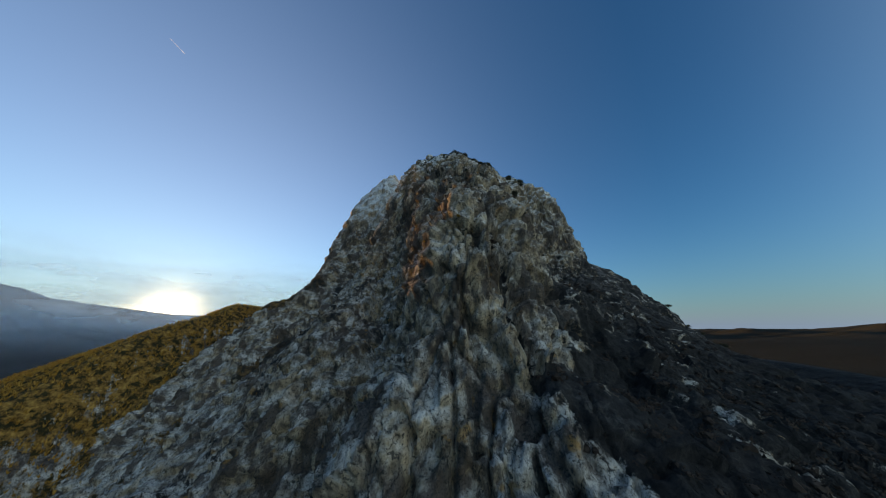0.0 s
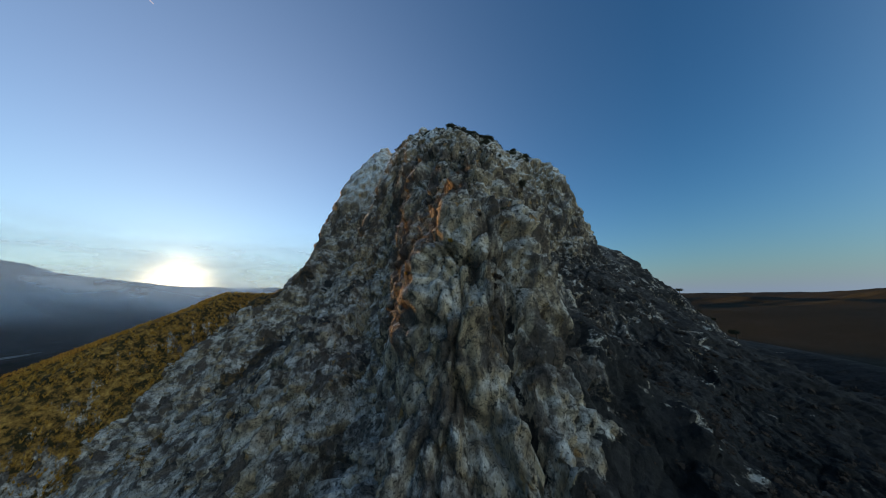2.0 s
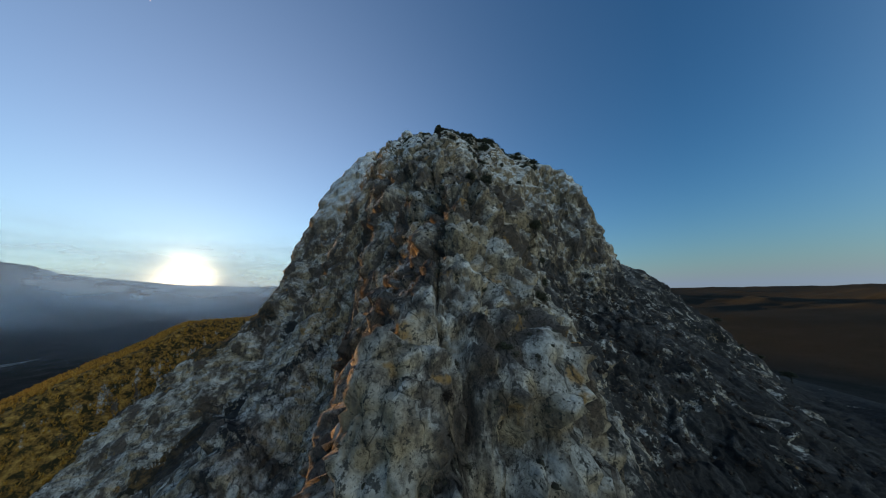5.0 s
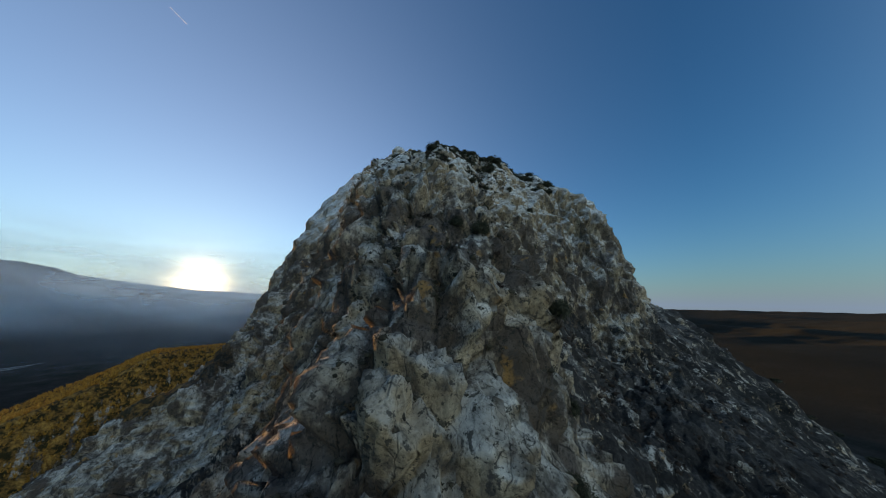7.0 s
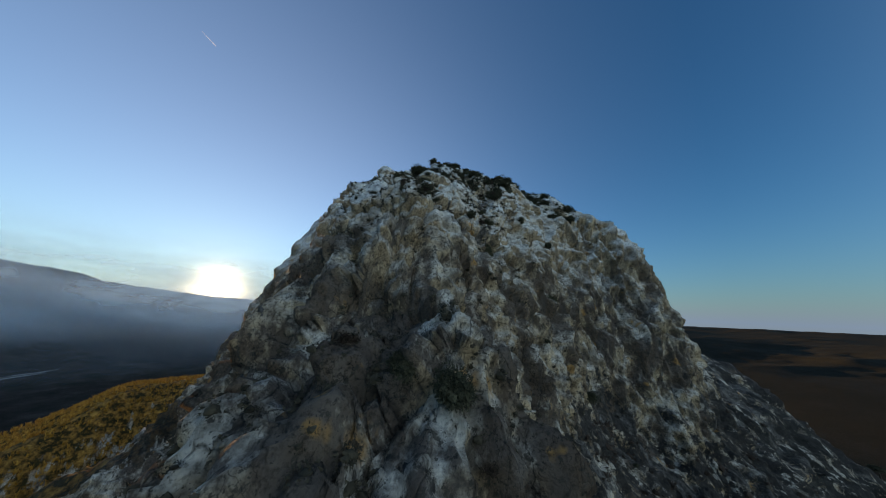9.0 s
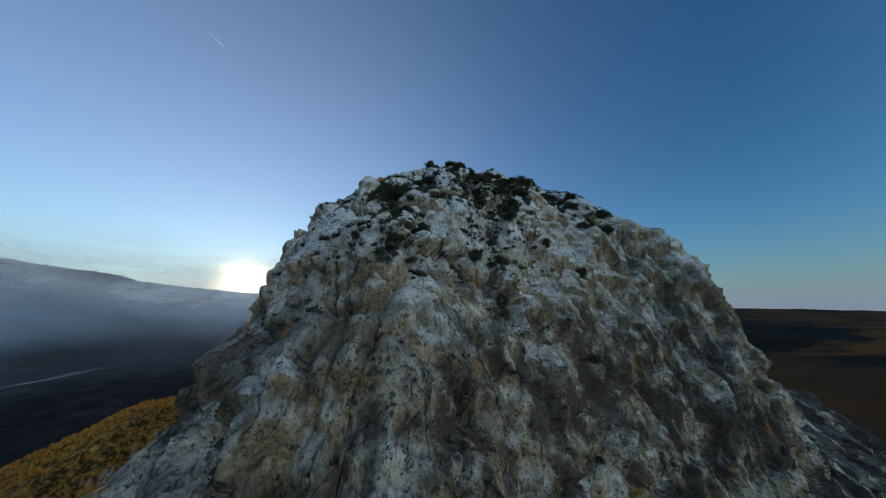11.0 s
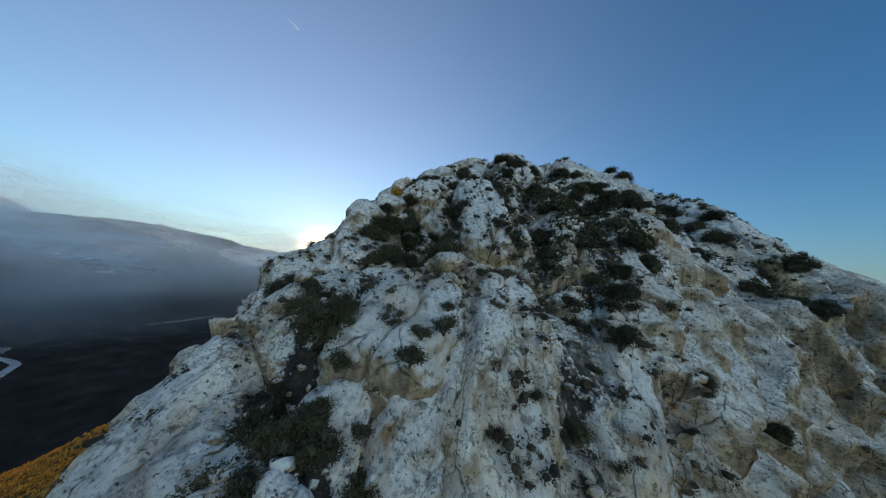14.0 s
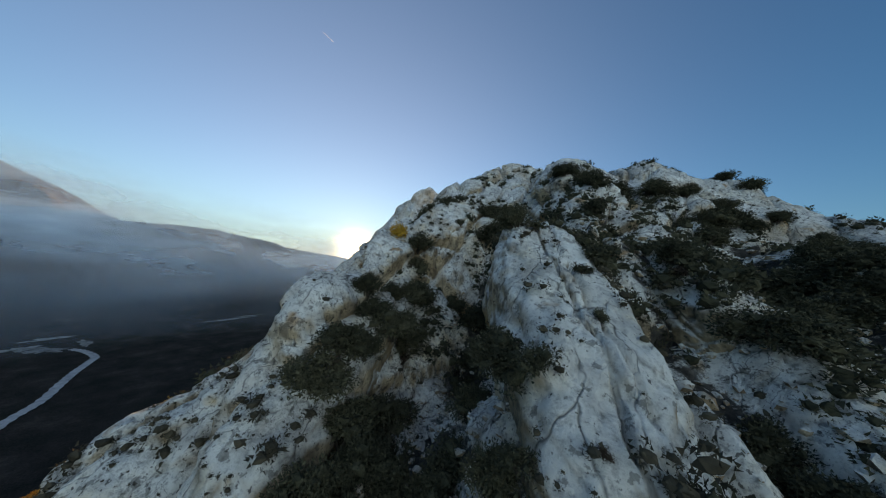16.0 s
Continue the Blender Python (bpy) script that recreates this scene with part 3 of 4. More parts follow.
def block_mesh(name, size, seed, fine=0.16, square=2.8, grooves=1.25, splits=0):
    """A rounded, cracked rock block of the given size about its centre; splits: long clefts that run its length."""
    sx, sy, sz = (s / 2 for s in size)
    nu, nv = int(np.clip(2.3 * np.pi * (sx + sz) / 2 / fine, 28, 150)), int(np.clip(2.6 * sy / fine, 22, 190))
    u, v = np.meshgrid(np.linspace(0, 2 * np.pi, nu, endpoint=False), np.linspace(-np.pi / 2, np.pi / 2, nv))
    v = v + 0.12 * np.sin(2 * v)
    d = np.stack((np.cos(v) * np.cos(u), np.sin(v), np.cos(v) * np.sin(u)), -1)
    r = (np.abs(d) ** square).sum(-1) ** (-1 / square)
    p = d * r[..., None] * (sx, sy, sz)
    nrm = d / np.array((sx, sy, sz)) ** 2
    nrm /= np.linalg.norm(nrm, axis=-1, keepdims=True)
    x, y, z = p[..., 0], p[..., 1], p[..., 2]
    lean = min(sx, sz)
    big = 0.15 * lean * fractal(x / (1.3 * sx), y / (0.55 * sy), z / (1.3 * sz), 2, seed) + 0.07 * lean * fractal(x / 1.1, y / 1.5, z / 1.1, 3, seed + 31)
    c1, c2, w = cells((x + 0.5 * fractal(x / 2, y / 2, z / 2, 2, seed + 5)) / 1.7, y / 4.6, z / 3.0, seed + 9)
    big = big + grooves * (0.26 * (w - 0.5) - 0.2 * (1 - step(0.0, 0.06, c2 - c1)) - 0.12 * c1 ** 2)
    for k in range(splits):
        middle = sx * (-0.42 + 0.84 * (k + 0.5) / splits) + 0.22 * sx * fractal(y / 4.5, y * 0 + k, y * 0, 2, seed + 40 + k) + 0.12 * fractal(y / 0.9, y * 0 + k, y * 0, 2, seed + 50 + k)
        off = x - middle
        big = big + (z > 0) * (0.06 * (-1) ** k * np.tanh(off / 0.3) - 0.6 * np.exp(-(off / 0.07) ** 2))
    pit = step(0.42, 0.6, fractal(x / 0.7, y / 0.7, z / 0.7, 2, seed + 60))
    big = big + 0.07 * fractal(x / 0.5, y / 0.5, z / 0.5, 3, seed + 20) - 0.10 * pit
    p = p + nrm * big[..., None]
    verts = p.reshape(-1, 3)
    idx = np.arange(nu * nv).reshape(nv, nu)
    right = np.roll(idx, -1, 1)
    faces = np.stack((idx[:-1], idx[1:], right[1:], right[:-1]), -1).reshape(-1, 4)
    return mesh_from(name, verts, faces, BLOCK)


on_slabs = []


def slab(name, a, b, width, thick, seed, proud=0.35, label="", square=2.8, splits=0, crest=None):
    """A long slab lying up the slope from a to b of the plan; proud: the share of its thickness above the slope; crest: the heights of its top at both ends, where they are known."""
    pa, na = foot(*a)
    pb, nb = foot(*b)
    if crest:
        pa.z, pb.z, proud = *crest, 0.0
        na = nb = Vector((0.395, -0.779, 1.0)).normalized()
    along = (pb - pa)
    length = along.length
    along.normalize()
    up = (na + nb).normalized()
    up = (up - along * up.dot(along)).normalized()
    across = along.cross(up)
    me = block_mesh(name, (width, length, thick), seed, 0.14 if splits else 0.19, square, 0.55 if splits else 1.0, splits)
    ob = new(name, me)
    mid = (pa + pb) / 2 + up * thick * (proud - 0.5)
    ob.matrix_world = Matrix((*(Vector((across[i], along[i], up[i], mid[i])) for i in range(3)), (0, 0, 0, 1)))
    ob.parent = crag
    r = random.Random(seed)
    for v in r.sample(range(len(me.vertices)), 280):
        p = ob.matrix_world @ me.vertices[v].co
        if me.vertices[v].normal.z > 0.35 and p.z > foot(p.x, p.y)[0].z + 0.15 and r.random() < 0.5:
            on_slabs.append(tuple(p))
    return tagged(ob, label)


slab("rock_slab", (10.4, 93.6), (5.2, 106.0), 5.4, 7.0, 3, 0.44, "long pale rounded limestone fin split by cracks", 3.6, 2, (160.0, 171.2))
slab("rock_slab", (13.6, 103.0), (12.2, 110.6), 3.4, 4.0, 7, 0.24, "", 2.4, 1)
slab("rock_slab", (7.2, 84.0), (5.8, 91.8), 5.8, 4.8, 11, 0.29, "", 5.0, 1)
slab("rock_slab", (12.7, 84.4), (10.8, 93.6), 4.3, 4.6, 17, 0.28, "", 4.4, 1)
slab("rock_slab", (-2.8, 92.0), (-4.2, 103.0), 4.4, 4.0, 19, 0.2)
slab("rock_slab", (7.0, 73.6), (4.6, 83.0), 4.2, 4.6, 23, 0.26, "", 3.4)
slab("rock_slab", (2.6, 72.0), (0.6, 80.5), 2.8, 3.4, 29, 0.22)
slab("rock_slab", (16.0, 99.0), (17.0, 104.0), 4.0, 3.6, 31, 0.24, "ochre-stained rounded limestone block")
slab("rock_slab", (22.0, 99.5), (23.6, 106.0), 5.0, 4.0, 37, 0.22)
slab("rock_slab", (18.6, 88.0), (18.2, 96.0), 3.4, 3.6, 41, 0.2)
slab("rock_slab", (26.0, 106.0), (27.0, 118.0), 5.0, 4.4, 43, 0.2)
slab("rock_slab", (-8.0, 88.0), (-9.0, 98.0), 3.6, 3.6, 47, 0.2)
slab("rock_slab", (-11.6, 87.5), (-11.2, 96.0), 4.6, 5.0, 59, 0.18)
slab("rock_slab", (-8.0, 112.0), (-6.0, 124.0), 6.0, 4.0, 53, 0.2)


slab_tops = np.concatenate([np.array([tuple(ob.matrix_world @ v.co) for v in ob.data.vertices]) for ob in bpy.data.objects if ob.name.startswith("rock_slab")])


TOPS = {}
for px, py, pz in slab_tops:
    for ox in (-0.2, 0.2):
        for oy in (-0.2, 0.2):
            key = (round((px + ox) / 0.4), round((py + oy) / 0.4))
            TOPS[key] = max(TOPS.get(key, -1e9), pz)


def perch(x, y):
    """The top of whatever rock lies at a spot of the plan."""
    p, nrm = foot(x, y)
    top = TOPS.get((round(x / 0.4), round(y / 0.4)), -1e9)
    if top > p.z:
        p = Vector((x, y, top - 0.05))
    return p, nrm


def boulder(x, y, size, seed):
    p, nrm = foot(x, y)
    ob = new("boulder", block_mesh("boulder", size, seed, 0.12, 2.3, 0.4))
    ob.matrix_world = Matrix.Translation(p + nrm * size[2] * 0.16) @ pose(0, 0, 0, 18 * math.sin(seed), 14 * math.cos(seed), 40 * seed)
    return tagged(ob, "smooth pale rounded boulder resting on the crag", "boulder", "boulders on the crag")


for i, (x, y, size) in enumerate(((4.5, 90.6, (1.5, 1.4, 1.3)), (7.0, 92.6, (2.8, 2.0, 1.6)), (-2.5, 90.5, (1.1, 1.3, 0.9)), (3.6, 101.0, (1.0, 1.2, 0.9)), (21.0, 110.5, (2.0, 1.6, 1.4)),
                                  (12.6, 97.2, (1.0, 0.9, 0.8)), (24.5, 111.5, (1.6, 1.9, 1.2)), (-0.5, 87.5, (1.2, 1.0, 0.9)))):
    boulder(x, y, size, i + 2)


def leaf_material(name, dark, light, rough=0.9):
    m, n, l, shader, where = material(name)
    info = n.new("ShaderNodeObjectInfo")
    each = maths(n, l, "ADD", maths(n, l, "MULTIPLY", info.outputs["Random"], 0.5), maths(n, l, "MULTIPLY", where.outputs["Random Per Island"], 0.5))
    colour = ramp(n, l, each, (0.1, dark), (0.9, light))
    l.new(mixed(n, l, 1.0, colour, ramp(n, l, noisy(n, l, where.outputs["Position"], 3.0, 3), (0.3, 0.6), (0.7, 1.3)), "MULTIPLY"), shader.inputs["Base Color"])
    shader.inputs["Roughness"].default_value = rough
    shader.inputs["Specular IOR Level"].default_value = 0.1
    return m


LEAF = leaf_material("dark evergreen leaf", (0.038, 0.040, 0.026), (0.105, 0.10, 0.062))
TWIG = leaf_material("brown scrub twig", (0.035, 0.024, 0.018), (0.085, 0.06, 0.045))
# low sunlight on the leaves, painted as a gold leaf colour
SUN_GOLD = leaf_material("leaf painted sun gold", (0.30, 0.15, 0.02), (0.55, 0.32, 0.05))
CUSHION = leaf_material("dark cushion plant", (0.035, 0.032, 0.024), (0.10, 0.085, 0.058))
BARK = leaf_material("grey-brown bark", (0.05, 0.04, 0.03), (0.10, 0.085, 0.07))
dice = np.random.default_rng(5)


def crown_mesh(name, mat, lobes, leaves, leaf, flat, seed):
    """A crown about one metre across: lobes of many small leaves round a lumpy heart."""
    r = np.random.default_rng(seed)
    centres = r.normal(0, 1, (lobes, 3))
    centres /= np.linalg.norm(centres, axis=1, keepdims=True)
    centres *= r.uniform(0.12, 0.42, (lobes, 1))
    centres[:, 2] = np.abs(centres[:, 2]) * flat + 0.18
    sizes = r.uniform(0.14, 0.27, lobes)
    verts, faces = [], []
    for c, s in zip(centres, sizes):
        bm = bmesh.new()
        bmesh.ops.create_icosphere(bm, subdivisions=1, radius=1)
        base = len(verts)
        co = np.array([v.co for v in bm.verts])
        co = co * (0.78 + 0.5 * fractal(co[:, 0] * 2.6 + c[0] * 9, co[:, 1] * 2.6 + seed, co[:, 2] * 2.6, 2, seed))[:, None] * s * 0.62 * (1, 1, 0.9) + c
        verts += [tuple(v) for v in co]
        faces += [tuple(base + v.index for v in f.verts) for f in bm.faces]
        bm.free()
    which = r.integers(0, lobes, leaves)
    way = r.normal(0, 1, (leaves, 3))
    way /= np.linalg.norm(way, axis=1, keepdims=True)
    at = centres[which] + way * (sizes[which] * (0.45 + 0.72 * r.random(leaves) ** 0.7))[:, None] * (1, 1, 0.9)
    side = np.cross(way, r.normal(0, 1, (leaves, 3)))
    side /= np.linalg.norm(side, axis=1, keepdims=True)
    tip = way * 0.7 + 0.7 * r.normal(0, 0.6, (leaves, 3))
    size = leaf * r.uniform(0.6, 1.5, leaves)[:, None]
    blades = np.stack((at - side * size * 0.42, at + side * size * 0.42, at + tip * size), 1).reshape(-1, 3)
    k = len(verts)
    verts += [tuple(v) for v in blades]
    faces += [(k + 3 * q, k + 3 * q + 1, k + 3 * q + 2) for q in range(leaves)]
    return mesh_from(name, verts, faces, mat, False)


def limb(verts, faces, a, b, ra, rb, sides=6):
    """A tapered limb from a to b."""
    a, b = Vector(a), Vector(b)
    q = (b - a).to_track_quat("Z", "Y")
    k = len(verts)
    for c, r in ((a, ra), (b, rb)):
        for i in range(sides):
            t = 2 * math.pi * i / sides
            verts.append(tuple(c + q @ Vector((r * math.cos(t), r * math.sin(t), 0))))
    faces += [(k + i, k + (i + 1) % sides, k + sides + (i + 1) % sides, k + sides + i) for i in range(sides)]


def stem_mesh(name, seed, height=0.35, count=6, thick=0.03, spread=0.3):
    r = random.Random(seed)
    verts, faces = [], []
    for i in range(count):
        t = 2 * math.pi * i / count + r.uniform(-0.4, 0.4)
        mid = (spread * 0.45 * math.cos(t), spread * 0.45 * math.sin(t), height * 0.5)
        end = (spread * math.cos(t + 0.3), spread * math.sin(t + 0.3), height * r.uniform(0.8, 1.2))
        limb(verts, faces, (0, 0, -0.12), mid, thick, thick * 0.7)
        limb(verts, faces, mid, end, thick * 0.7, thick * 0.35)
    return mesh_from(name, verts, faces, BARK)


def shrub(kind, crown, stems, label, category="shrub", group=""):
    root = tagged(new(kind), label, category, group)
    for name, me in (("crown", crown), ("stem", stems)):
        new(name, me).parent = root
    return root


LARGE = [shrub("shrub", crown_mesh("crown", LEAF, 20, 6400, 0.037, 1.15, s), stem_mesh("stem", s), "dense dark evergreen shrub rooted in a rock gully", "shrub", "evergreen shrubs on the crag") for s in (1, 2, 3)]
SHRUBS = [shrub("shrub", crown_mesh("crown", LEAF, 10, 1300, 0.055, 1.0, s), stem_mesh("stem", s), "small dark evergreen shrub growing from a rock crevice", "shrub", "evergreen shrubs on the crag") for s in (11, 12, 13)]
SHRUBS += [shrub("shrub", crown_mesh("crown", TWIG, 9, 1300, 0.055, 0.9, s), stem_mesh("stem", s), "low brown twiggy shrub on the rocky slope", "shrub", "brown shrubs on the crag") for s in (4, 5)]
SUNLIT_SHRUB = shrub("shrub", crown_mesh("crown", SUN_GOLD, 10, 1500, 0.055, 1.0, 8), stem_mesh("stem", 8), "shrub with the low sun's gold painted into its leaves", "shrub", "golden shrubs on the crag")
placed = []


def plant(which, x, y, size, tall=1.0):
    """Sets a shrub on the crag; the first use of each kind takes the original."""
    p, nrm = perch(x, y)
    m = Matrix.Translation(p - Vector((0, 0, 0.16 * size))) @ pose(0, 0, 0, 10 * math.sin(7 * x), 10 * math.cos(5 * y), 97 * (x + y)) @ Matrix.Diagonal((size, size, size * tall, 1))
    if which in placed:
        ob = copy_thing(which, Matrix())
        ob.matrix_basis = m
    else:
        placed.append(which)
        which.matrix_basis = m


# the shrubs that stand on the ledges and in the gullies: place and breadth
FRONT_LEDGES = ((7.7, 74.2, 0.7), (6.5, 74.6, 0.6), (8.7, 75.4, 0.6), (5.3, 76.2, 0.6), (9.2, 76.3, 0.8), (8.7, 77.4, 0.9), (1.5, 77.7, 1.1), (4.6, 78.1, 0.8), (-0.1, 78.6, 1.2), (7.6, 78.9, 0.9), (2.1, 79.1, 1), (8, 81.7, 0.9), (10.6, 82.2, 0.5), (5, 82.3, 1.3), (3.2, 82.6, 1.1), (6.3, 83.2, 1.1), (7.5, 83.3, 1), (10, 83.9, 0.9), (6, 84, 0.7), (3.7, 84.6, 1.2), (13.5, 84.7, 0.6), (7.5, 84.8, 0.5))
CLIFF_LEDGES = ((7, 34, 1.3), (5.9, 36.7, 1), (13.1, 37.9, 0.8), (9.6, 39.5, 1), (17.5, 51.7, 2.1), (8.7, 51.8, 0.7), (-10.1, 53.1, 2.3), (16.5, 53.1, 2.2), (9.5, 53.2, 0.8), (11.6, 54.1, 0.7), (10.1, 54.6, 0.7), (12.8, 55, 1), (4, 57.3, 0.9), (18.4, 58.7, 2.3), (13.7, 58.9, 0.8), (12, 59.7, 2), (19.2, 60, 1.7), (18.3, 60.2, 0.9), (16.2, 60.6, 1.1), (6.8, 60.7, 1.1), (-17.3, 63.3, 2.3), (8.3, 63.7, 2.1), (7.4, 73.4, 1), (8.2, 73.9, 0.8), (11.7, 81.9, 1.5), (20.6, 87.9, 1.1), (15.5, 88.3, 2.3), (16.8, 90, 0.9), (42.1, 94.2, 2.3), (27.5, 94.8, 1.8), (29.6, 102.8, 2.2), (38.5, 110.8, 2.3), (37.5, 111.4, 2.3))
SLAB_HOLLOW = ((4, 82.3, 1.6), (5.4, 82, 1.7), (6.8, 82.2, 1.6), (8.2, 82.4, 1.6), (9.4, 83.2, 1.2), (6, 80.6, 1.5), (7.6, 80.8, 1.3), (4.6, 80.4, 1.3), (10.6, 83.4, 1.2), (3.0, 84, 1.5), (15.2, 90.5, 1.5), (16.2, 92.6, 1.6), (15.0, 87.8, 1.2), (14.8, 85.6, 1.3))
SLAB_FOOT = ((8.7, 85.2, 1), (4.1, 85.4, 0.9), (7.3, 85.8, 0.5), (1.5, 86.1, 1.6), (9.3, 86.2, 1.4), (11.5, 86.8, 0.7), (15.4, 87.3, 2.2), (2, 87.8, 1.4), (8.9, 87.8, 0.9), (16.1, 87.9, 1.7), (17.5, 88.3, 0.8), (-3.6, 88.9, 2.7), (13.2, 88.9, 0.8), (17.2, 89.1, 0.8), (-4.9, 89.2, 2), (15.4, 89.9, 1.2), (14.5, 89.9, 0.8), (11.1, 90, 0.8), (-0.3, 90.1, 0.6), (-7.3, 90.5, 1.2), (19.2, 91.1, 0.8), (2.4, 92, 1), (11.2, 92.7, 0.9), (21, 93, 0.9), (7.8, 93.2, 0.6), (21.1, 93.4, 0.6))
GULLY_MOUTHS = ((-0.3, 94.1, 2.4), (16.8, 94.1, 1.9), (15.9, 94.5, 2.1), (1.3, 94.7, 1.9), (0, 95, 2.2), (17.6, 95, 2.1), (9.3, 95.2, 0.4), (20.5, 95.8, 1.2), (8.2, 95.8, 0.4), (15.3, 95.9, 2.3), (19.1, 95.9, 2.1), (0.5, 96.3, 2), (5.7, 96.3, 1.8), (6.5, 96.8, 1.3), (1.5, 97, 2), (3.3, 97.1, 1.8), (-1.3, 97.4, 3.3), (23.6, 97.6, 0.9), (0.4, 97.9, 3.7), (17.1, 97.9, 2.5), (5.2, 98.1, 2.6), (14.7, 98.1, 2.2))
GULLIES_ABOVE = ((18.7, 98.5, 2.8), (15.9, 98.5, 1.6), (13.3, 98.5, 1.2), (3.6, 98.6, 2.8), (17.8, 99, 1.7), (13.8, 99.2, 2.4), (-2.3, 99.2, 1.6), (8.3, 99.4, 0.7), (17.3, 99.6, 2.3), (-1, 100.3, 3.2), (21.2, 100.4, 2.2), (13, 100.6, 1.8), (20.4, 100.9, 2.8), (3.8, 101, 2.8), (7.8, 101.4, 0.9), (19.6, 102.5, 1.6), (4.3, 103.8, 2.2), (21.7, 104.4, 1.1), (-3.8, 104.5, 3.7), (12.1, 105.2, 1), (-6, 105.9, 1.8), (9.3, 105.9, 1.1))
UPPER_LEDGES = ((-4.3, 107.5, 4.2), (20.2, 109, 3), (8.6, 109.4, 1.9), (0.2, 109.7, 3.1), (22.7, 109.9, 3.2), (20.9, 110.6, 4.2), (18.4, 111.4, 2.6), (19.7, 112.3, 3.9), (24.9, 112.4, 4.2), (-0.3, 112.5, 4.2), (34.7, 113.1, 2.9), (23, 113.1, 2.5), (30, 113.2, 3.8), (27.6, 113.8, 4))
BROW = ((21.6, 114.4, 2.8), (41.9, 114.4, 2.2), (38.5, 115.2, 3.1), (37, 115.3, 2.1), (27.5, 115.8, 3.8), (42, 116.9, 4.2), (8.4, 117.4, 2.2), (34.6, 118.5, 3.5), (-1.1, 119.5, 4.2), (11.1, 119.5, 2.8), (6.3, 120, 3), (18.3, 120.7, 4.2), (21.4, 121.1, 2.4), (-2.6, 121.7, 4.2), (15.8, 126.6, 3.9), (18.6, 127.1, 2.6), (31.1, 131.5, 2.1), (27.4, 142.6, 3.7), (31.1, 143.4, 3.6))
GULLY_THICKET = ((-2.5, 102, 3.2), (-3.8, 101.6, 2.6), (-0.3, 112.4, 3.2), (-0.5, 118.2, 3.2), (-2, 122.1, 3.2), (-6.9, 110.4, 3.2), (-2.6, 96.8, 3.2), (4.2, 96.8, 2.6), (5.8, 96.5, 1.5), (6.4, 95.6, 1.1), (-4.8, 101.4, 2.2), (17.5, 107.4, 3.2), (14, 102.6, 2.8), (19.3, 107.9, 3.2), (17.6, 118.6, 3.2), (16.8, 130.8, 3.2), (29.7, 140.1, 3.2), (20.3, 122, 3.2), (13.9, 112, 2.0), (8.9, 116.8, 2.6), (12.1, 106, 1.8), (21.4, 113.3, 2.7), (16.3, 110.9, 2.4), (32.6, 128.8, 3.2))
SHOULDER_THICKET = ((-3.1, 98.5, 3.2), (-3.3, 104.5, 3.2), (5.9, 94.3, 2.6), (-2.1, 119, 3.2), (-3.1, 111.7, 3.2), (19.2, 112.3, 3.2), (22.4, 111.4, 3.2), (34.3, 128.6, 3.2), (33.7, 122.6, 3.2), (36.1, 122.4, 3.2), (13.2, 99.4, 1.9), (13.9, 98.5, 1.8), (0.6, 88, 1.2), (16.5, 97, 2.6), (18.2, 97.8, 2.2), (18.8, 96.4, 3.1), (3.8, 91.3, 1.4))
SLAB_THICKET = ((-4.7, 106.9, 3.2), (0.8, 86.1, 1.7), (5.1, 84.7, 1.5), (19.3, 121.6, 3.2), (23.7, 112.6, 3.2), (33.5, 121, 3.2), (39.2, 115.4, 3.2), (18.2, 96.4, 2.6), (17.7, 93.2, 3.1), (15.5, 94.6, 1.9), (8.8, 84.2, 1.4), (23.6, 97.9, 1.5), (11.8, 86.8, 0.9), (6, 82.6, 1.6))
FACE_THICKET = ((-7.2, 111.1, 3.2), (-3.8, 122, 3.2), (0.2, 87.3, 1.5), (4.3, 84.1, 2.2), (8.1, 82.9, 1.8), (8.7, 77.1, 1.2), (8.9, 75.4, 0.9), (9.2, 77, 1.4), (7.7, 74.2, 1.1), (15.3, 85.4, 2.3), (4.6, 76.3, 1.0), (23.9, 133.1, 3.2), (28.7, 133.6, 3.2), (33.7, 122.6, 3.2), (39.6, 115.8, 3.2), (10.7, 83, 1.1), (13.2, 84.4, 1.5), (31.5, 93.3, 3.2), (11.9, 59.1, 2.2), (9.6, 60, 2.0))
for x, y, size in GULLY_THICKET + SHOULDER_THICKET + SLAB_THICKET + FACE_THICKET + CLIFF_LEDGES + FRONT_LEDGES + SLAB_HOLLOW + SLAB_FOOT + GULLY_MOUTHS + GULLIES_ABOVE + UPPER_LEDGES + BROW:
    if 13.5 < x < 20 and 91 < y < 100:
        size *= 0.6
    if size > 1.45 and x < 40:
        plant(LARGE[int(x * 7 + y) % 3], x, y, size, 1.1 if size < 2.4 else 0.8)
    else:
        plant(SHRUBS[int(x * 7 + y) % 5], x, y, min(size, 1.6), 0.9)
# shrubs that catch the low sun, their gold light put into the leaf colour
for x, y, size in ((-11.3, 95.0, 1.9), (-8.8, 109.6, 2.4), (-11.8, 94.0, 0.7), (2.3, 34, 0.7), (1.4, 37.9, 0.8), (-2.5, 37.2, 0.9), (-2.6, 35.7, 0.6)):
    plant(SUNLIT_SHRUB, x, y, size, 1.1)

# shrubs sown in the hollows of the rock and over the scrubby slope
seat = (PX > -25) & (PX < 75) & (PY > 22) & (PY < 150) & (NRZ > 0.33)
rock_seat = np.argwhere(seat & (HOLLOW > 0.95) & (SOIL < 0.5) & (BASE > 100))
scrub_seat = np.argwhere((PX > -30) & (PX < 110) & (PY > 10) & (PY < 130) & (SOIL > 0.6))
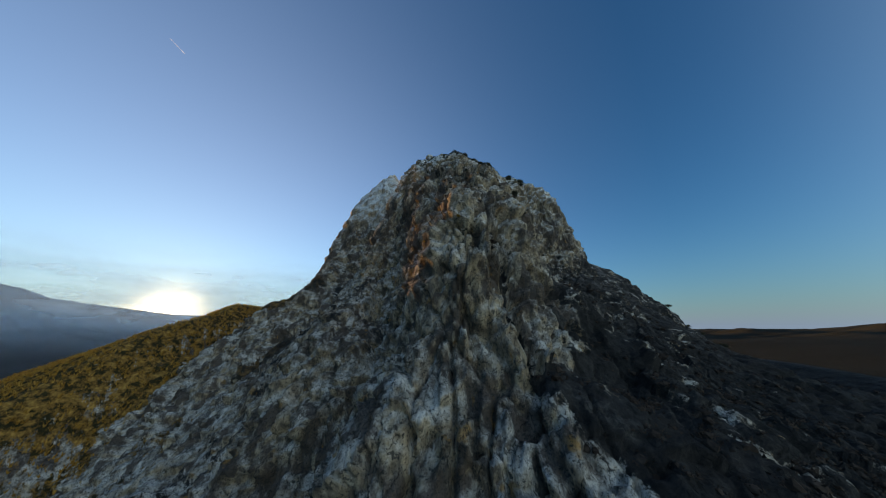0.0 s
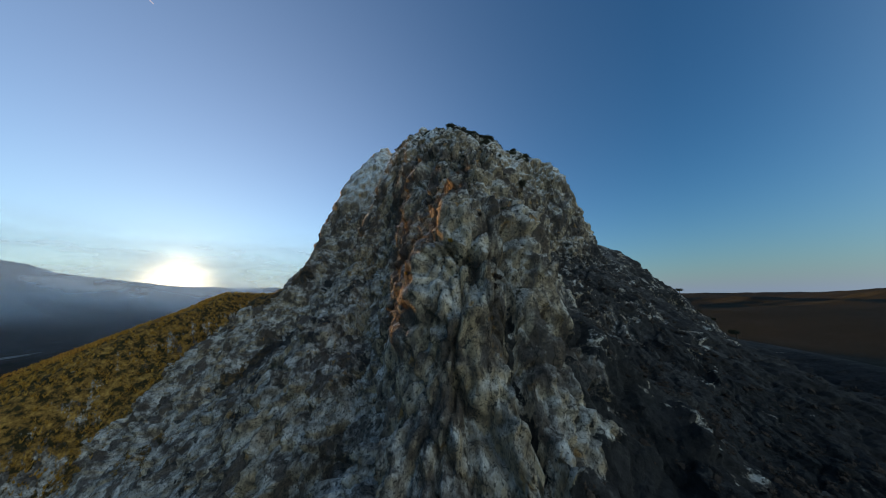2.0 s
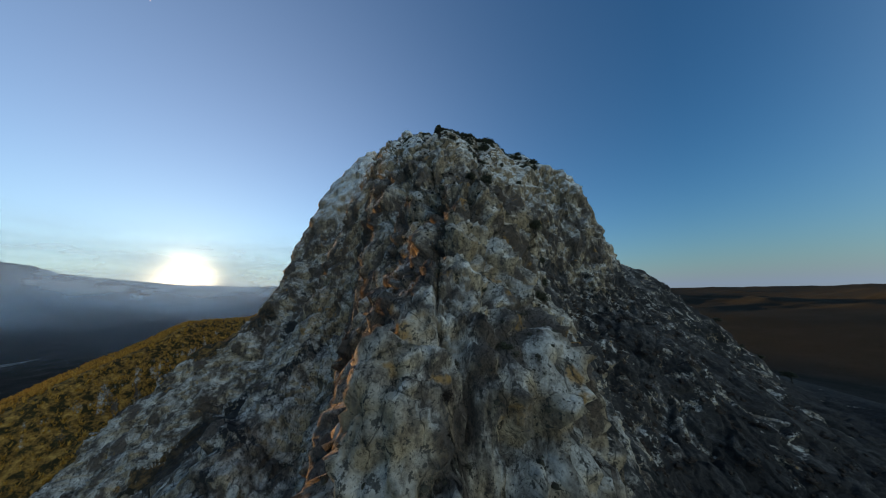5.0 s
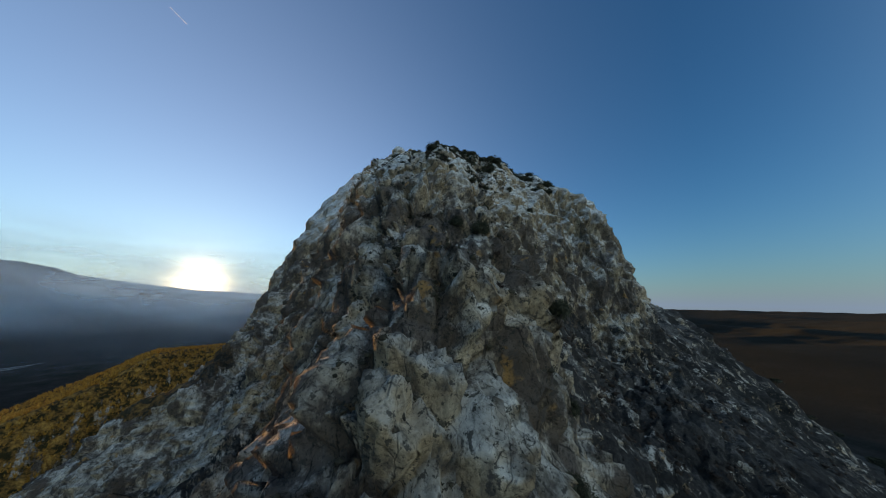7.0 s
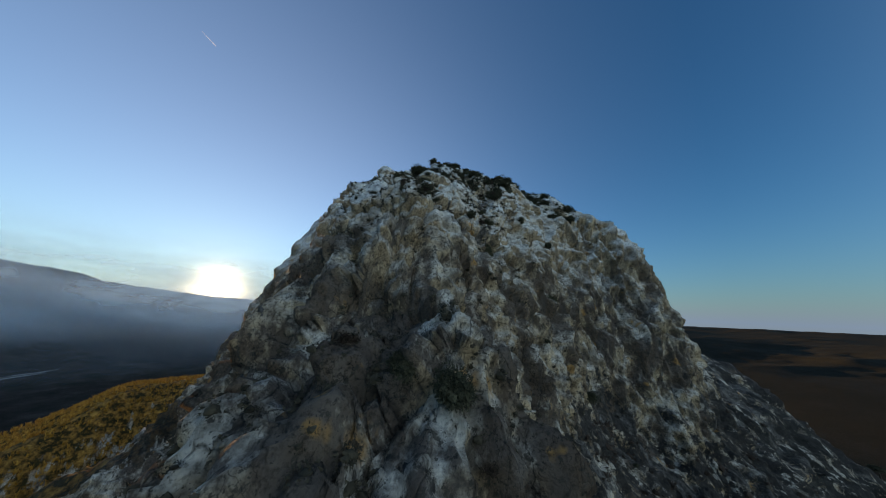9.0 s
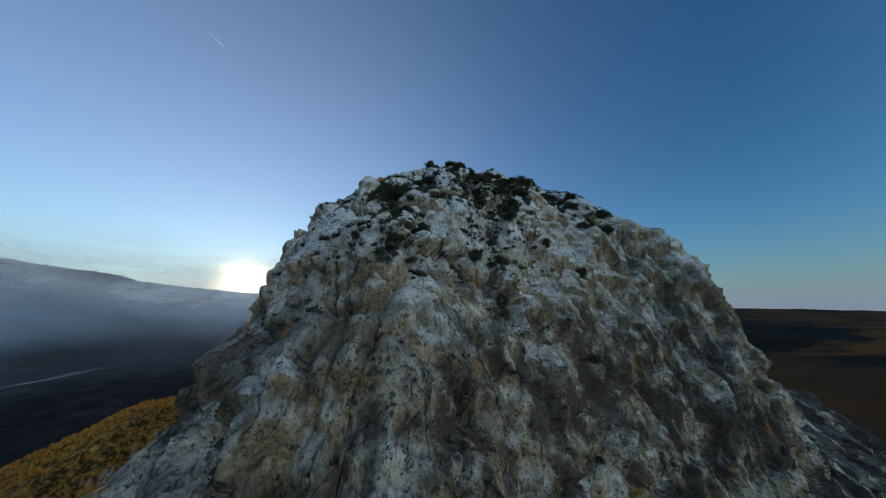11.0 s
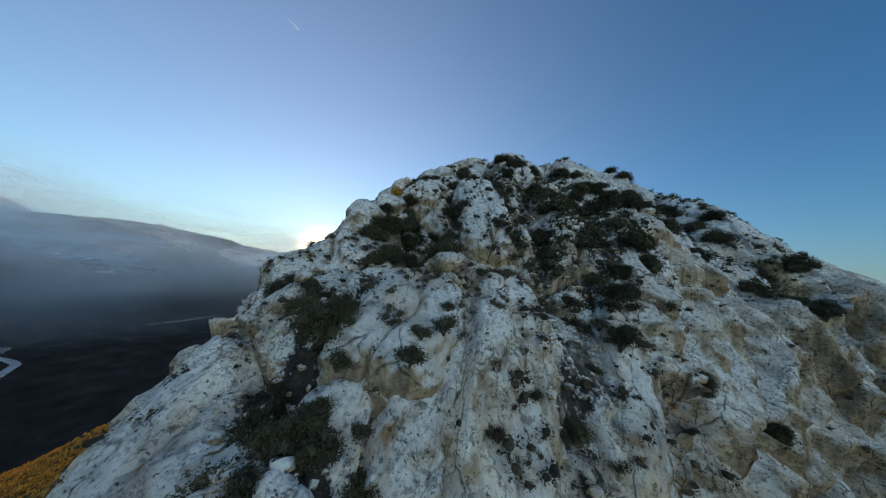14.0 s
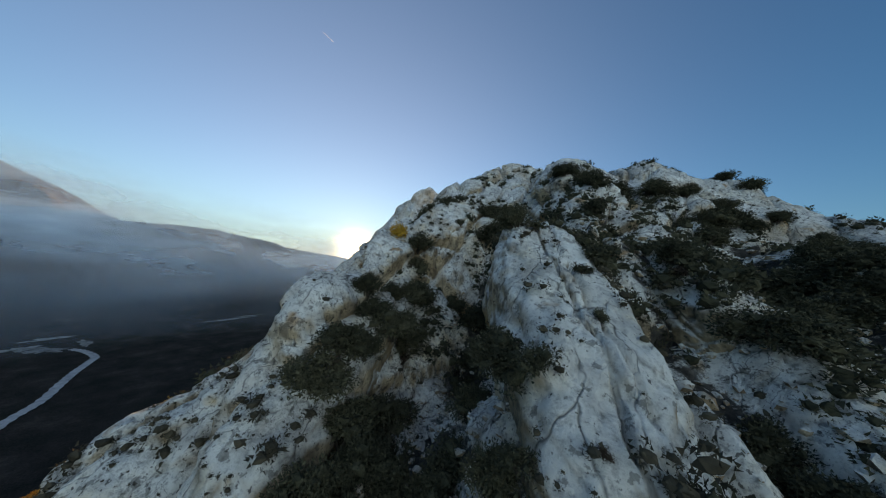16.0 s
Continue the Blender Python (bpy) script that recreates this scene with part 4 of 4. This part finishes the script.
for k in dice.choice(len(rock_seat), 40, False):
    i, j = rock_seat[k]
    plant(SHRUBS[int(dice.integers(0, 5))], OX[i, j], OY[i, j], dice.uniform(0.6, 1.5), dice.uniform(0.75, 1.1))


def spots(index):
    """Places on the sheet, by grid index."""
    out = np.stack((OX[index[:, 0], index[:, 1]], OY[index[:, 0], index[:, 1]], OZ[index[:, 0], index[:, 1]]), 1)
    for p in out:
        p[2] = max(p[2], TOPS.get((round(p[0] / 0.4), round(p[1] / 0.4)), -1e9))
    return out


def cushions(name, seats, low, high, mat, label, seed, leaves=30):
    """Many small round plants, joined: a heart and short leaves all over it."""
    r = np.random.default_rng(seed)
    bm = bmesh.new()
    bmesh.ops.create_icosphere(bm, subdivisions=1, radius=1)
    co = np.array([v.co for v in bm.verts])
    fc = [[v.index for v in f.verts] for f in bm.faces]
    bm.free()
    verts, faces, count = [], [], 0
    for place in seats:
        s = low + (high - low) * r.random() ** 2
        shape = np.array((s, s * r.uniform(0.6, 1.4), s * 0.75))
        centre = np.array(place) + (0, 0, 0.05 * s)
        verts.append(co * (1 + r.uniform(-0.35, 0.3, (len(co), 1))) * shape * 0.4 + centre)
        faces += [tuple(v + count for v in f) for f in fc]
        count += len(co)
        way = r.normal(0, 1, (leaves, 3))
        way /= np.linalg.norm(way, axis=1, keepdims=True)
        at = way * shape * r.uniform(0.4, 0.72, (leaves, 1)) + centre
        side = np.cross(way, r.normal(0, 1, (leaves, 3))) * 0.06 * s
        tip = (way * 0.17 + r.normal(0, 0.08, (leaves, 3))) * s
        verts.append(np.stack((at - side, at + side, at + tip), 1).reshape(-1, 3))
        faces += [(count + 3 * k, count + 3 * k + 1, count + 3 * k + 2) for k in range(leaves)]
        count += 3 * leaves
    ob = new(name, mesh_from(name, np.concatenate(verts), faces, mat, False))
    return tagged(ob, label, "plants", kind="stuff")


gully_seat = np.argwhere((worn > 0.5) & (PY > 78) & (PY < 120))
for k in dice.choice(len(gully_seat), 8, False):
    i, j = gully_seat[k]
    plant(SHRUBS[int(dice.integers(0, 5))], OX[i, j], OY[i, j], dice.uniform(0.6, 1.4), dice.uniform(0.6, 0.9))
crown_seat = np.argwhere((PX > -30) & (PX < 45) & (PY > 112) & (PY < 165) & (NRZ > 0.6))
for k in dice.choice(len(crown_seat), 18, False):
    i, j = crown_seat[k]
    plant(SHRUBS[int(dice.integers(0, 3))], OX[i, j], OY[i, j], dice.uniform(0.6, 1.4), dice.uniform(0.7, 1.0))


chosen = np.argwhere(seat & (SOIL < 0.6) & (BASE > 95) & (HOLLOW + 0.25 * value_noise(PX / 3, PY / 3, BASE / 3, 77) > 0.55))
cushions("cushion_plants", np.concatenate((spots(chosen[dice.choice(len(chosen), 5200, False)]), np.array(on_slabs))), 0.11, 0.55, CUSHION, "small dark cushion plants dotted over pale rock", 3, 38)
face = np.argwhere((PX > -14) & (PX < 34) & (PY > 52) & (PY < 97) & (NRZ > 0.3) & (SOIL < 0.6) & (BASE > 118) & (value_noise(PX / 2.2, PY / 4.5, BASE / 4.5, 93) + 0.3 * HOLLOW > 0.35))
cushions("cushion_plants", spots(face[dice.choice(len(face), 1200, False)]), 0.12, 0.75, CUSHION, "dark rounded plants in the crevices of pale rock", 14, 46)

cushions("scrub", spots(scrub_seat[dice.choice(len(scrub_seat), 2200, False)]), 0.3, 1.5, TWIG, "dark low scrub over the stony slope", 6, 48)
bands = np.argwhere(seat & (PY > 95) & (PY < 150) & (NRZ > 0.5) & (value_noise(PX / 6, PY / 6, BASE / 6, 88) > 0.12) & (BASE > 150))
cushions("low_scrub", spots(bands[dice.choice(len(bands), 2400, False)]), 0.3, 1.1, LEAF, "dark low evergreen scrub between pale slabs", 8, 64)


def stones(name, seats, low, high, label, seed):
    """Loose angular stones, joined."""
    r = np.random.default_rng(seed)
    bm = bmesh.new()
    bmesh.ops.create_icosphere(bm, subdivisions=1, radius=1)
    co = np.array([v.co for v in bm.verts])
    fc = np.array([[v.index for v in f.verts] for f in bm.faces])
    bm.free()
    verts, faces = [], []
    for k, (i, j) in enumerate(seats):
        s = low + (high - low) * r.random() ** 3
        rough = 1 + r.uniform(-0.35, 0.35, (len(co), 1))
        verts.append(co * rough * (s, s * r.uniform(0.6, 1.2), s * r.uniform(0.5, 0.9)) + (OX[i, j] + r.uniform(-0.1, 0.1), OY[i, j] + r.uniform(-0.1, 0.1), OZ[i, j] + 0.1 * s))
        faces.append(fc + k * len(co))
    return tagged(new(name, mesh_from(name, np.concatenate(verts), np.concatenate(faces), BLOCK, False)), label, "stones", kind="stuff")


scree = np.argwhere((worn > 0.3) & (PY > 76) & (PY < 120) & (PX < 25))
stones("scree", scree[dice.choice(len(scree), 3600, False)], 0.05, 0.32, "loose grey limestone scree in the gullies", 9)


def surface(x, y):
    """The height of the sheet at spots of the plan."""
    j, i = np.clip(np.searchsorted(GX, x) - 1, 0, NX - 2), np.clip(np.searchsorted(GY, y) - 1, 0, NY - 2)
    u, v = (x - GX[j]) / (GX[j + 1] - GX[j]), (y - GY[i]) / (GY[i + 1] - GY[i])
    return (OZ[i, j] * (1 - u) + OZ[i, j + 1] * u) * (1 - v) + (OZ[i + 1, j] * (1 - u) + OZ[i + 1, j + 1] * u) * v


def tufts(count, seed):
    """Dry grass on the sunlit shoulder: clumps of bent blades."""
    r = np.random.default_rng(seed)
    x, y = r.uniform(-240, -88, count), r.uniform(60, 210, count)
    z = surface(x, y)
    verts, faces = [], []
    for px, py, pz in zip(x, y, z):
        s = r.uniform(0.5, 1.5)
        for b in range(6):
            t = r.uniform(0, 6.28)
            k = len(verts)
            ca, sa = math.cos(t), math.sin(t)
            verts += [(px - sa * 0.16 * s, py + ca * 0.16 * s, pz - 0.05), (px + sa * 0.16 * s, py - ca * 0.16 * s, pz - 0.05), (px + ca * 0.5 * s, py + sa * 0.5 * s, pz + s * r.uniform(0.5, 1.0))]
            faces.append((k, k + 1, k + 2))
    return tagged(new("dry_grass", mesh_from("dry_grass", verts, faces, STRAW, False)), "golden dry grass tufts on a sunlit shoulder", "grass", kind="stuff")


STRAW = leaf_material("golden dry grass", (0.38, 0.18, 0.03), (0.72, 0.40, 0.09))
tufts(15000, 12)


# ---- small trees on the skyline ----
def tree(x, y, tall, seed, label):
    p, nrm = foot(x, y)
    root = tagged(new("tree"), label, "tree", "small trees on the slopes")
    root.matrix_basis = Matrix.Translation(p) @ pose(0, 0, 0, 0, 0, 50 * seed) @ Matrix.Scale(tall, 4)
    r = random.Random(seed)
    verts, faces = [], []
    bends = [(0, 0, -0.06), (0.02, 0.01, 0.2), (-0.02, 0.03, 0.42), (0.02, 0.0, 0.66)]
    for k, (a, b) in enumerate(zip(bends, bends[1:])):
        limb(verts, faces, a, b, 0.045 - 0.01 * k, 0.035 - 0.01 * k)
    for k in range(9):
        t = 2.4 * k
        z = 0.3 + 0.04 * k
        limb(verts, faces, (0, 0, z), (0.3 * math.cos(t), 0.3 * math.sin(t), z + r.uniform(0.08, 0.2)), 0.016, 0.006, 5)
    new("trunk", mesh_from("trunk", verts, faces, BARK)).parent = root
    crown = new("crown", crown_mesh("crown", LEAF, 14, 2600, 0.045, 0.7, seed))
    crown.parent = root
    crown.matrix_basis = pose(0, 0, 0.42) @ Matrix.Diagonal((0.85, 0.85, 0.7, 1))


for k, (x, y, tall) in enumerate(((-72, 112, 4.5), (-68.5, 113.5, 5.5), (-65, 116, 3.5), (127, 122, 5.0), (113, 130, 3.5), (122, 126, 3.0), (118, 128, 2.5))):
    tree(x, y, tall, k + 30, "small dark tree standing on the slope's skyline")


# ---- the valley: road, gravel flats, mist ----
def gravel_material(name, dark, light):
    m, n, l, shader, where = material(name)
    colour = ramp(n, l, noisy(n, l, where.outputs["Position"], 0.12, 5, 0.7), (0.35, dark), (0.65, light))
    l.new(colour, shader.inputs["Base Color"])
    shader.inputs["Roughness"].default_value = 0.85
    return m


def drape(points, offset):
    pts = np.array(points, float)
    return [(px, py, pz + offset) for px, py, pz in zip(pts[:, 0], pts[:, 1], country(pts[:, 0], pts[:, 1]))]


def ribbon(name, path, width, mat, label, category):
    """A winding strip of even width laid on the valley floor."""
    pts = [Vector(p) for p in path]
    dense = []
    for k in range(len(pts) - 1):
        a, b, c, d = pts[max(k - 1, 0)], pts[k], pts[k + 1], pts[min(k + 2, len(pts) - 1)]
        for s in np.linspace(0, 1, 14, endpoint=False):
            dense.append(0.5 * ((2 * b) + (c - a) * s + (2 * a - 5 * b + 4 * c - d) * s * s + (3 * b - a - 3 * c + d) * s ** 3))
    rows = []
    for k, p in enumerate(dense):
        t = (dense[min(k + 1, len(dense) - 1)] - dense[max(k - 1, 0)]).normalized()
        w = width * (1 + 0.18 * math.sin(k * 1.7))
        rows += drape([p + Vector((-t.y, t.x)) * w * e for e in (-0.5, -0.2, 0.2, 0.5)], 0.9)
    faces = [(4 * k + e, 4 * k + e + 1, 4 * k + e + 5, 4 * k + e + 4) for k in range(len(dense) - 1) for e in range(3)]
    return tagged(new(name, mesh_from(name, rows, faces, mat)), label, category, kind="structure")


TRACK = gravel_material("pale gravel", (0.22, 0.23, 0.24), (0.40, 0.40, 0.40))
PATCHY = gravel_material("patchy gravel", (0.035, 0.035, 0.035), (0.22, 0.22, 0.22))
ribbon("road", ((-330, 84), (-380, 105), (-427, 126), (-459, 146), (-510, 165), (-543, 178), (-578, 194), (-600, 202), (-640, 199), (-665, 190)), 8, TRACK, "pale gravel road winding over the valley floor", "road")


def flat(name, x, y, rx, ry, seed, label):
    """A patch of pale gravel with an uneven edge, on the valley floor."""
    ang = np.linspace(0, 2 * np.pi, 72, endpoint=False)
    edge = 1 + 0.55 * fractal(2.2 * np.cos(ang) + seed, 2.2 * np.sin(ang), ang * 0, 4, seed)
    rings = [drape(np.stack((x + rx * f * edge * np.cos(ang), y + ry * f * edge * np.sin(ang)), 1), 0.8) for f in (1.0, 0.66, 0.33, 0.05)]
    verts = sum(rings, [])
    faces = [(72 * k + i, 72 * k + (i + 1) % 72, 72 * (k + 1) + (i + 1) % 72, 72 * (k + 1) + i) for k in range(3) for i in range(72)]
    return tagged(new(name, mesh_from(name, verts, faces, PATCHY)), label, "gravel flat", kind="structure")


for x, y, rx, ry, k in ((-700, 150, 14, 22, 3), (-672, 172, 12, 14, 4), (-745, 180, 8, 20, 5), (-690, 208, 18, 8, 6), (-740, 405, 5, 26, 7), (-752, 450, 6, 34, 8), (-770, 480, 4, 24, 9)):
    flat("gravel_flat", x, y, rx, ry, k, "pale gravel flat on the valley floor")


def mist_material(low, peak, top, dense, edge=None):
    m, n, l, shader, where = material("thin mist")
    p = where.outputs["Position"]
    place = n.new("ShaderNodeSeparateXYZ")
    l.new(p, place.inputs[0])
    heights = []
    for a, b in ((low, peak), (top, peak)):
        r = n.new("ShaderNodeMapRange")
        r.interpolation_type = "SMOOTHERSTEP"
        r.inputs["From Min"].default_value, r.inputs["From Max"].default_value = a, b
        l.new(place.outputs[2], r.inputs["Value"])
        heights.append(r.outputs[0])
    cloud = ramp(n, l, noisy(n, l, mapped(n, l, p, (1, 1, 4.0)), 0.0035, 5, 0.55), (0.32, 0.15), (0.68, 1.0))
    amount = maths(n, l, "MULTIPLY", maths(n, l, "MULTIPLY", heights[0], heights[1]), maths(n, l, "MULTIPLY", cloud, dense))
    if edge:
        fade = n.new("ShaderNodeMapRange")
        fade.interpolation_type = "SMOOTHERSTEP"
        fade.inputs["From Min"].default_value, fade.inputs["From Max"].default_value = edge
        l.new(place.outputs[1], fade.inputs["Value"])
        amount = maths(n, l, "MULTIPLY", amount, fade.outputs[0])
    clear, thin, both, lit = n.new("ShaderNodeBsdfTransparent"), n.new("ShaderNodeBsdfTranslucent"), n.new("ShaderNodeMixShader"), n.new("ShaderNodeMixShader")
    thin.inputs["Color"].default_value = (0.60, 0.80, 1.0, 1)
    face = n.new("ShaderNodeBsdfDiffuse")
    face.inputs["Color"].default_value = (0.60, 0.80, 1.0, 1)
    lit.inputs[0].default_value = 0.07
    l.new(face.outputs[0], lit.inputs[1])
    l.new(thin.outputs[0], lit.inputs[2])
    l.new(amount, both.inputs[0])
    l.new(clear.outputs[0], both.inputs[1])
    l.new(lit.outputs[0], both.inputs[2])
    l.new(both.outputs[0], n["Material Output"].inputs["Surface"])
    return m


def mist(radius, low, peak, top, dense, label, edge=None):
    """A thin curved bank of mist standing in the valley towards the sun."""
    verts, faces = [], []
    steps, ups = 90, 16
    for i in range(steps + 1):
        a = radians(-120 + 105 * i / steps)
        r = radius * (1 + 0.06 * math.sin(5 * a))
        for k in range(ups + 1):
            verts.append(((r + 30 * k / ups) * math.sin(a), (r + 30 * k / ups) * math.cos(a) + 60, low + (top - low) * k / ups))
    faces = [(i * (ups + 1) + k, (i + 1) * (ups + 1) + k, (i + 1) * (ups + 1) + k + 1, i * (ups + 1) + k + 1) for i in range(steps) for k in range(ups)]
    return tagged(new("mist", mesh_from("mist", verts, faces, mist_material(low, peak, top, dense, edge))), label, "mist", kind="stuff")


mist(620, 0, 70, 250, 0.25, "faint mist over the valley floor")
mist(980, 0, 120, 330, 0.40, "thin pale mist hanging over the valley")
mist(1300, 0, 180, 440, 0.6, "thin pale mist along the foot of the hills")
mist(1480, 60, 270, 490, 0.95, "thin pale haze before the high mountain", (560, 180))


def vapour_trail():
    """A short thin trail high in the sky, lit through by the sun."""
    m, n, l, shader, where = material("vapour")
    clear, thin, both = n.new("ShaderNodeBsdfTransparent"), n.new("ShaderNodeBsdfTranslucent"), n.new("ShaderNodeMixShader")
    thin.inputs["Color"].default_value = (0.9, 0.9, 0.92, 1)
    l.new(ramp(n, l, noisy(n, l, where.outputs["Position"], 0.03, 4), (0.3, 0.03), (0.7, 0.25)), both.inputs[0])
    l.new(clear.outputs[0], both.inputs[1])
    l.new(thin.outputs[0], both.inputs[2])
    l.new(both.outputs[0], n["Material Output"].inputs["Surface"])
    ends = []
    for az, el in ((-56.4, 41.0), (-54.2, 40.3)):
        a, e = radians(az), radians(el)
        ends.append(4300 * Vector((math.sin(a) * math.cos(e), math.cos(a) * math.cos(e), math.sin(e))))
    side = (ends[1] - ends[0]).cross(ends[0]).normalized()
    verts, faces = [], []
    for k in range(41):
        s = k / 40
        mid, w = ends[0].lerp(ends[1], s), 1.5 + 3.5 * s + 0.6 * math.sin(9 * s)
        verts += [tuple(mid + side * w * e + ends[0].normalized() * w * (1 - e * e)) for e in (-1, -0.5, 0, 0.5, 1)]
    faces = [(5 * k + e, 5 * k + e + 1, 5 * k + e + 6, 5 * k + e + 5) for k in range(40) for e in range(4)]
    return tagged(new("vapour_trail", mesh_from("vapour_trail", verts, faces, m)), "short white vapour trail high in the blue sky", "vapour trail", kind="structure")


vapour_trail()
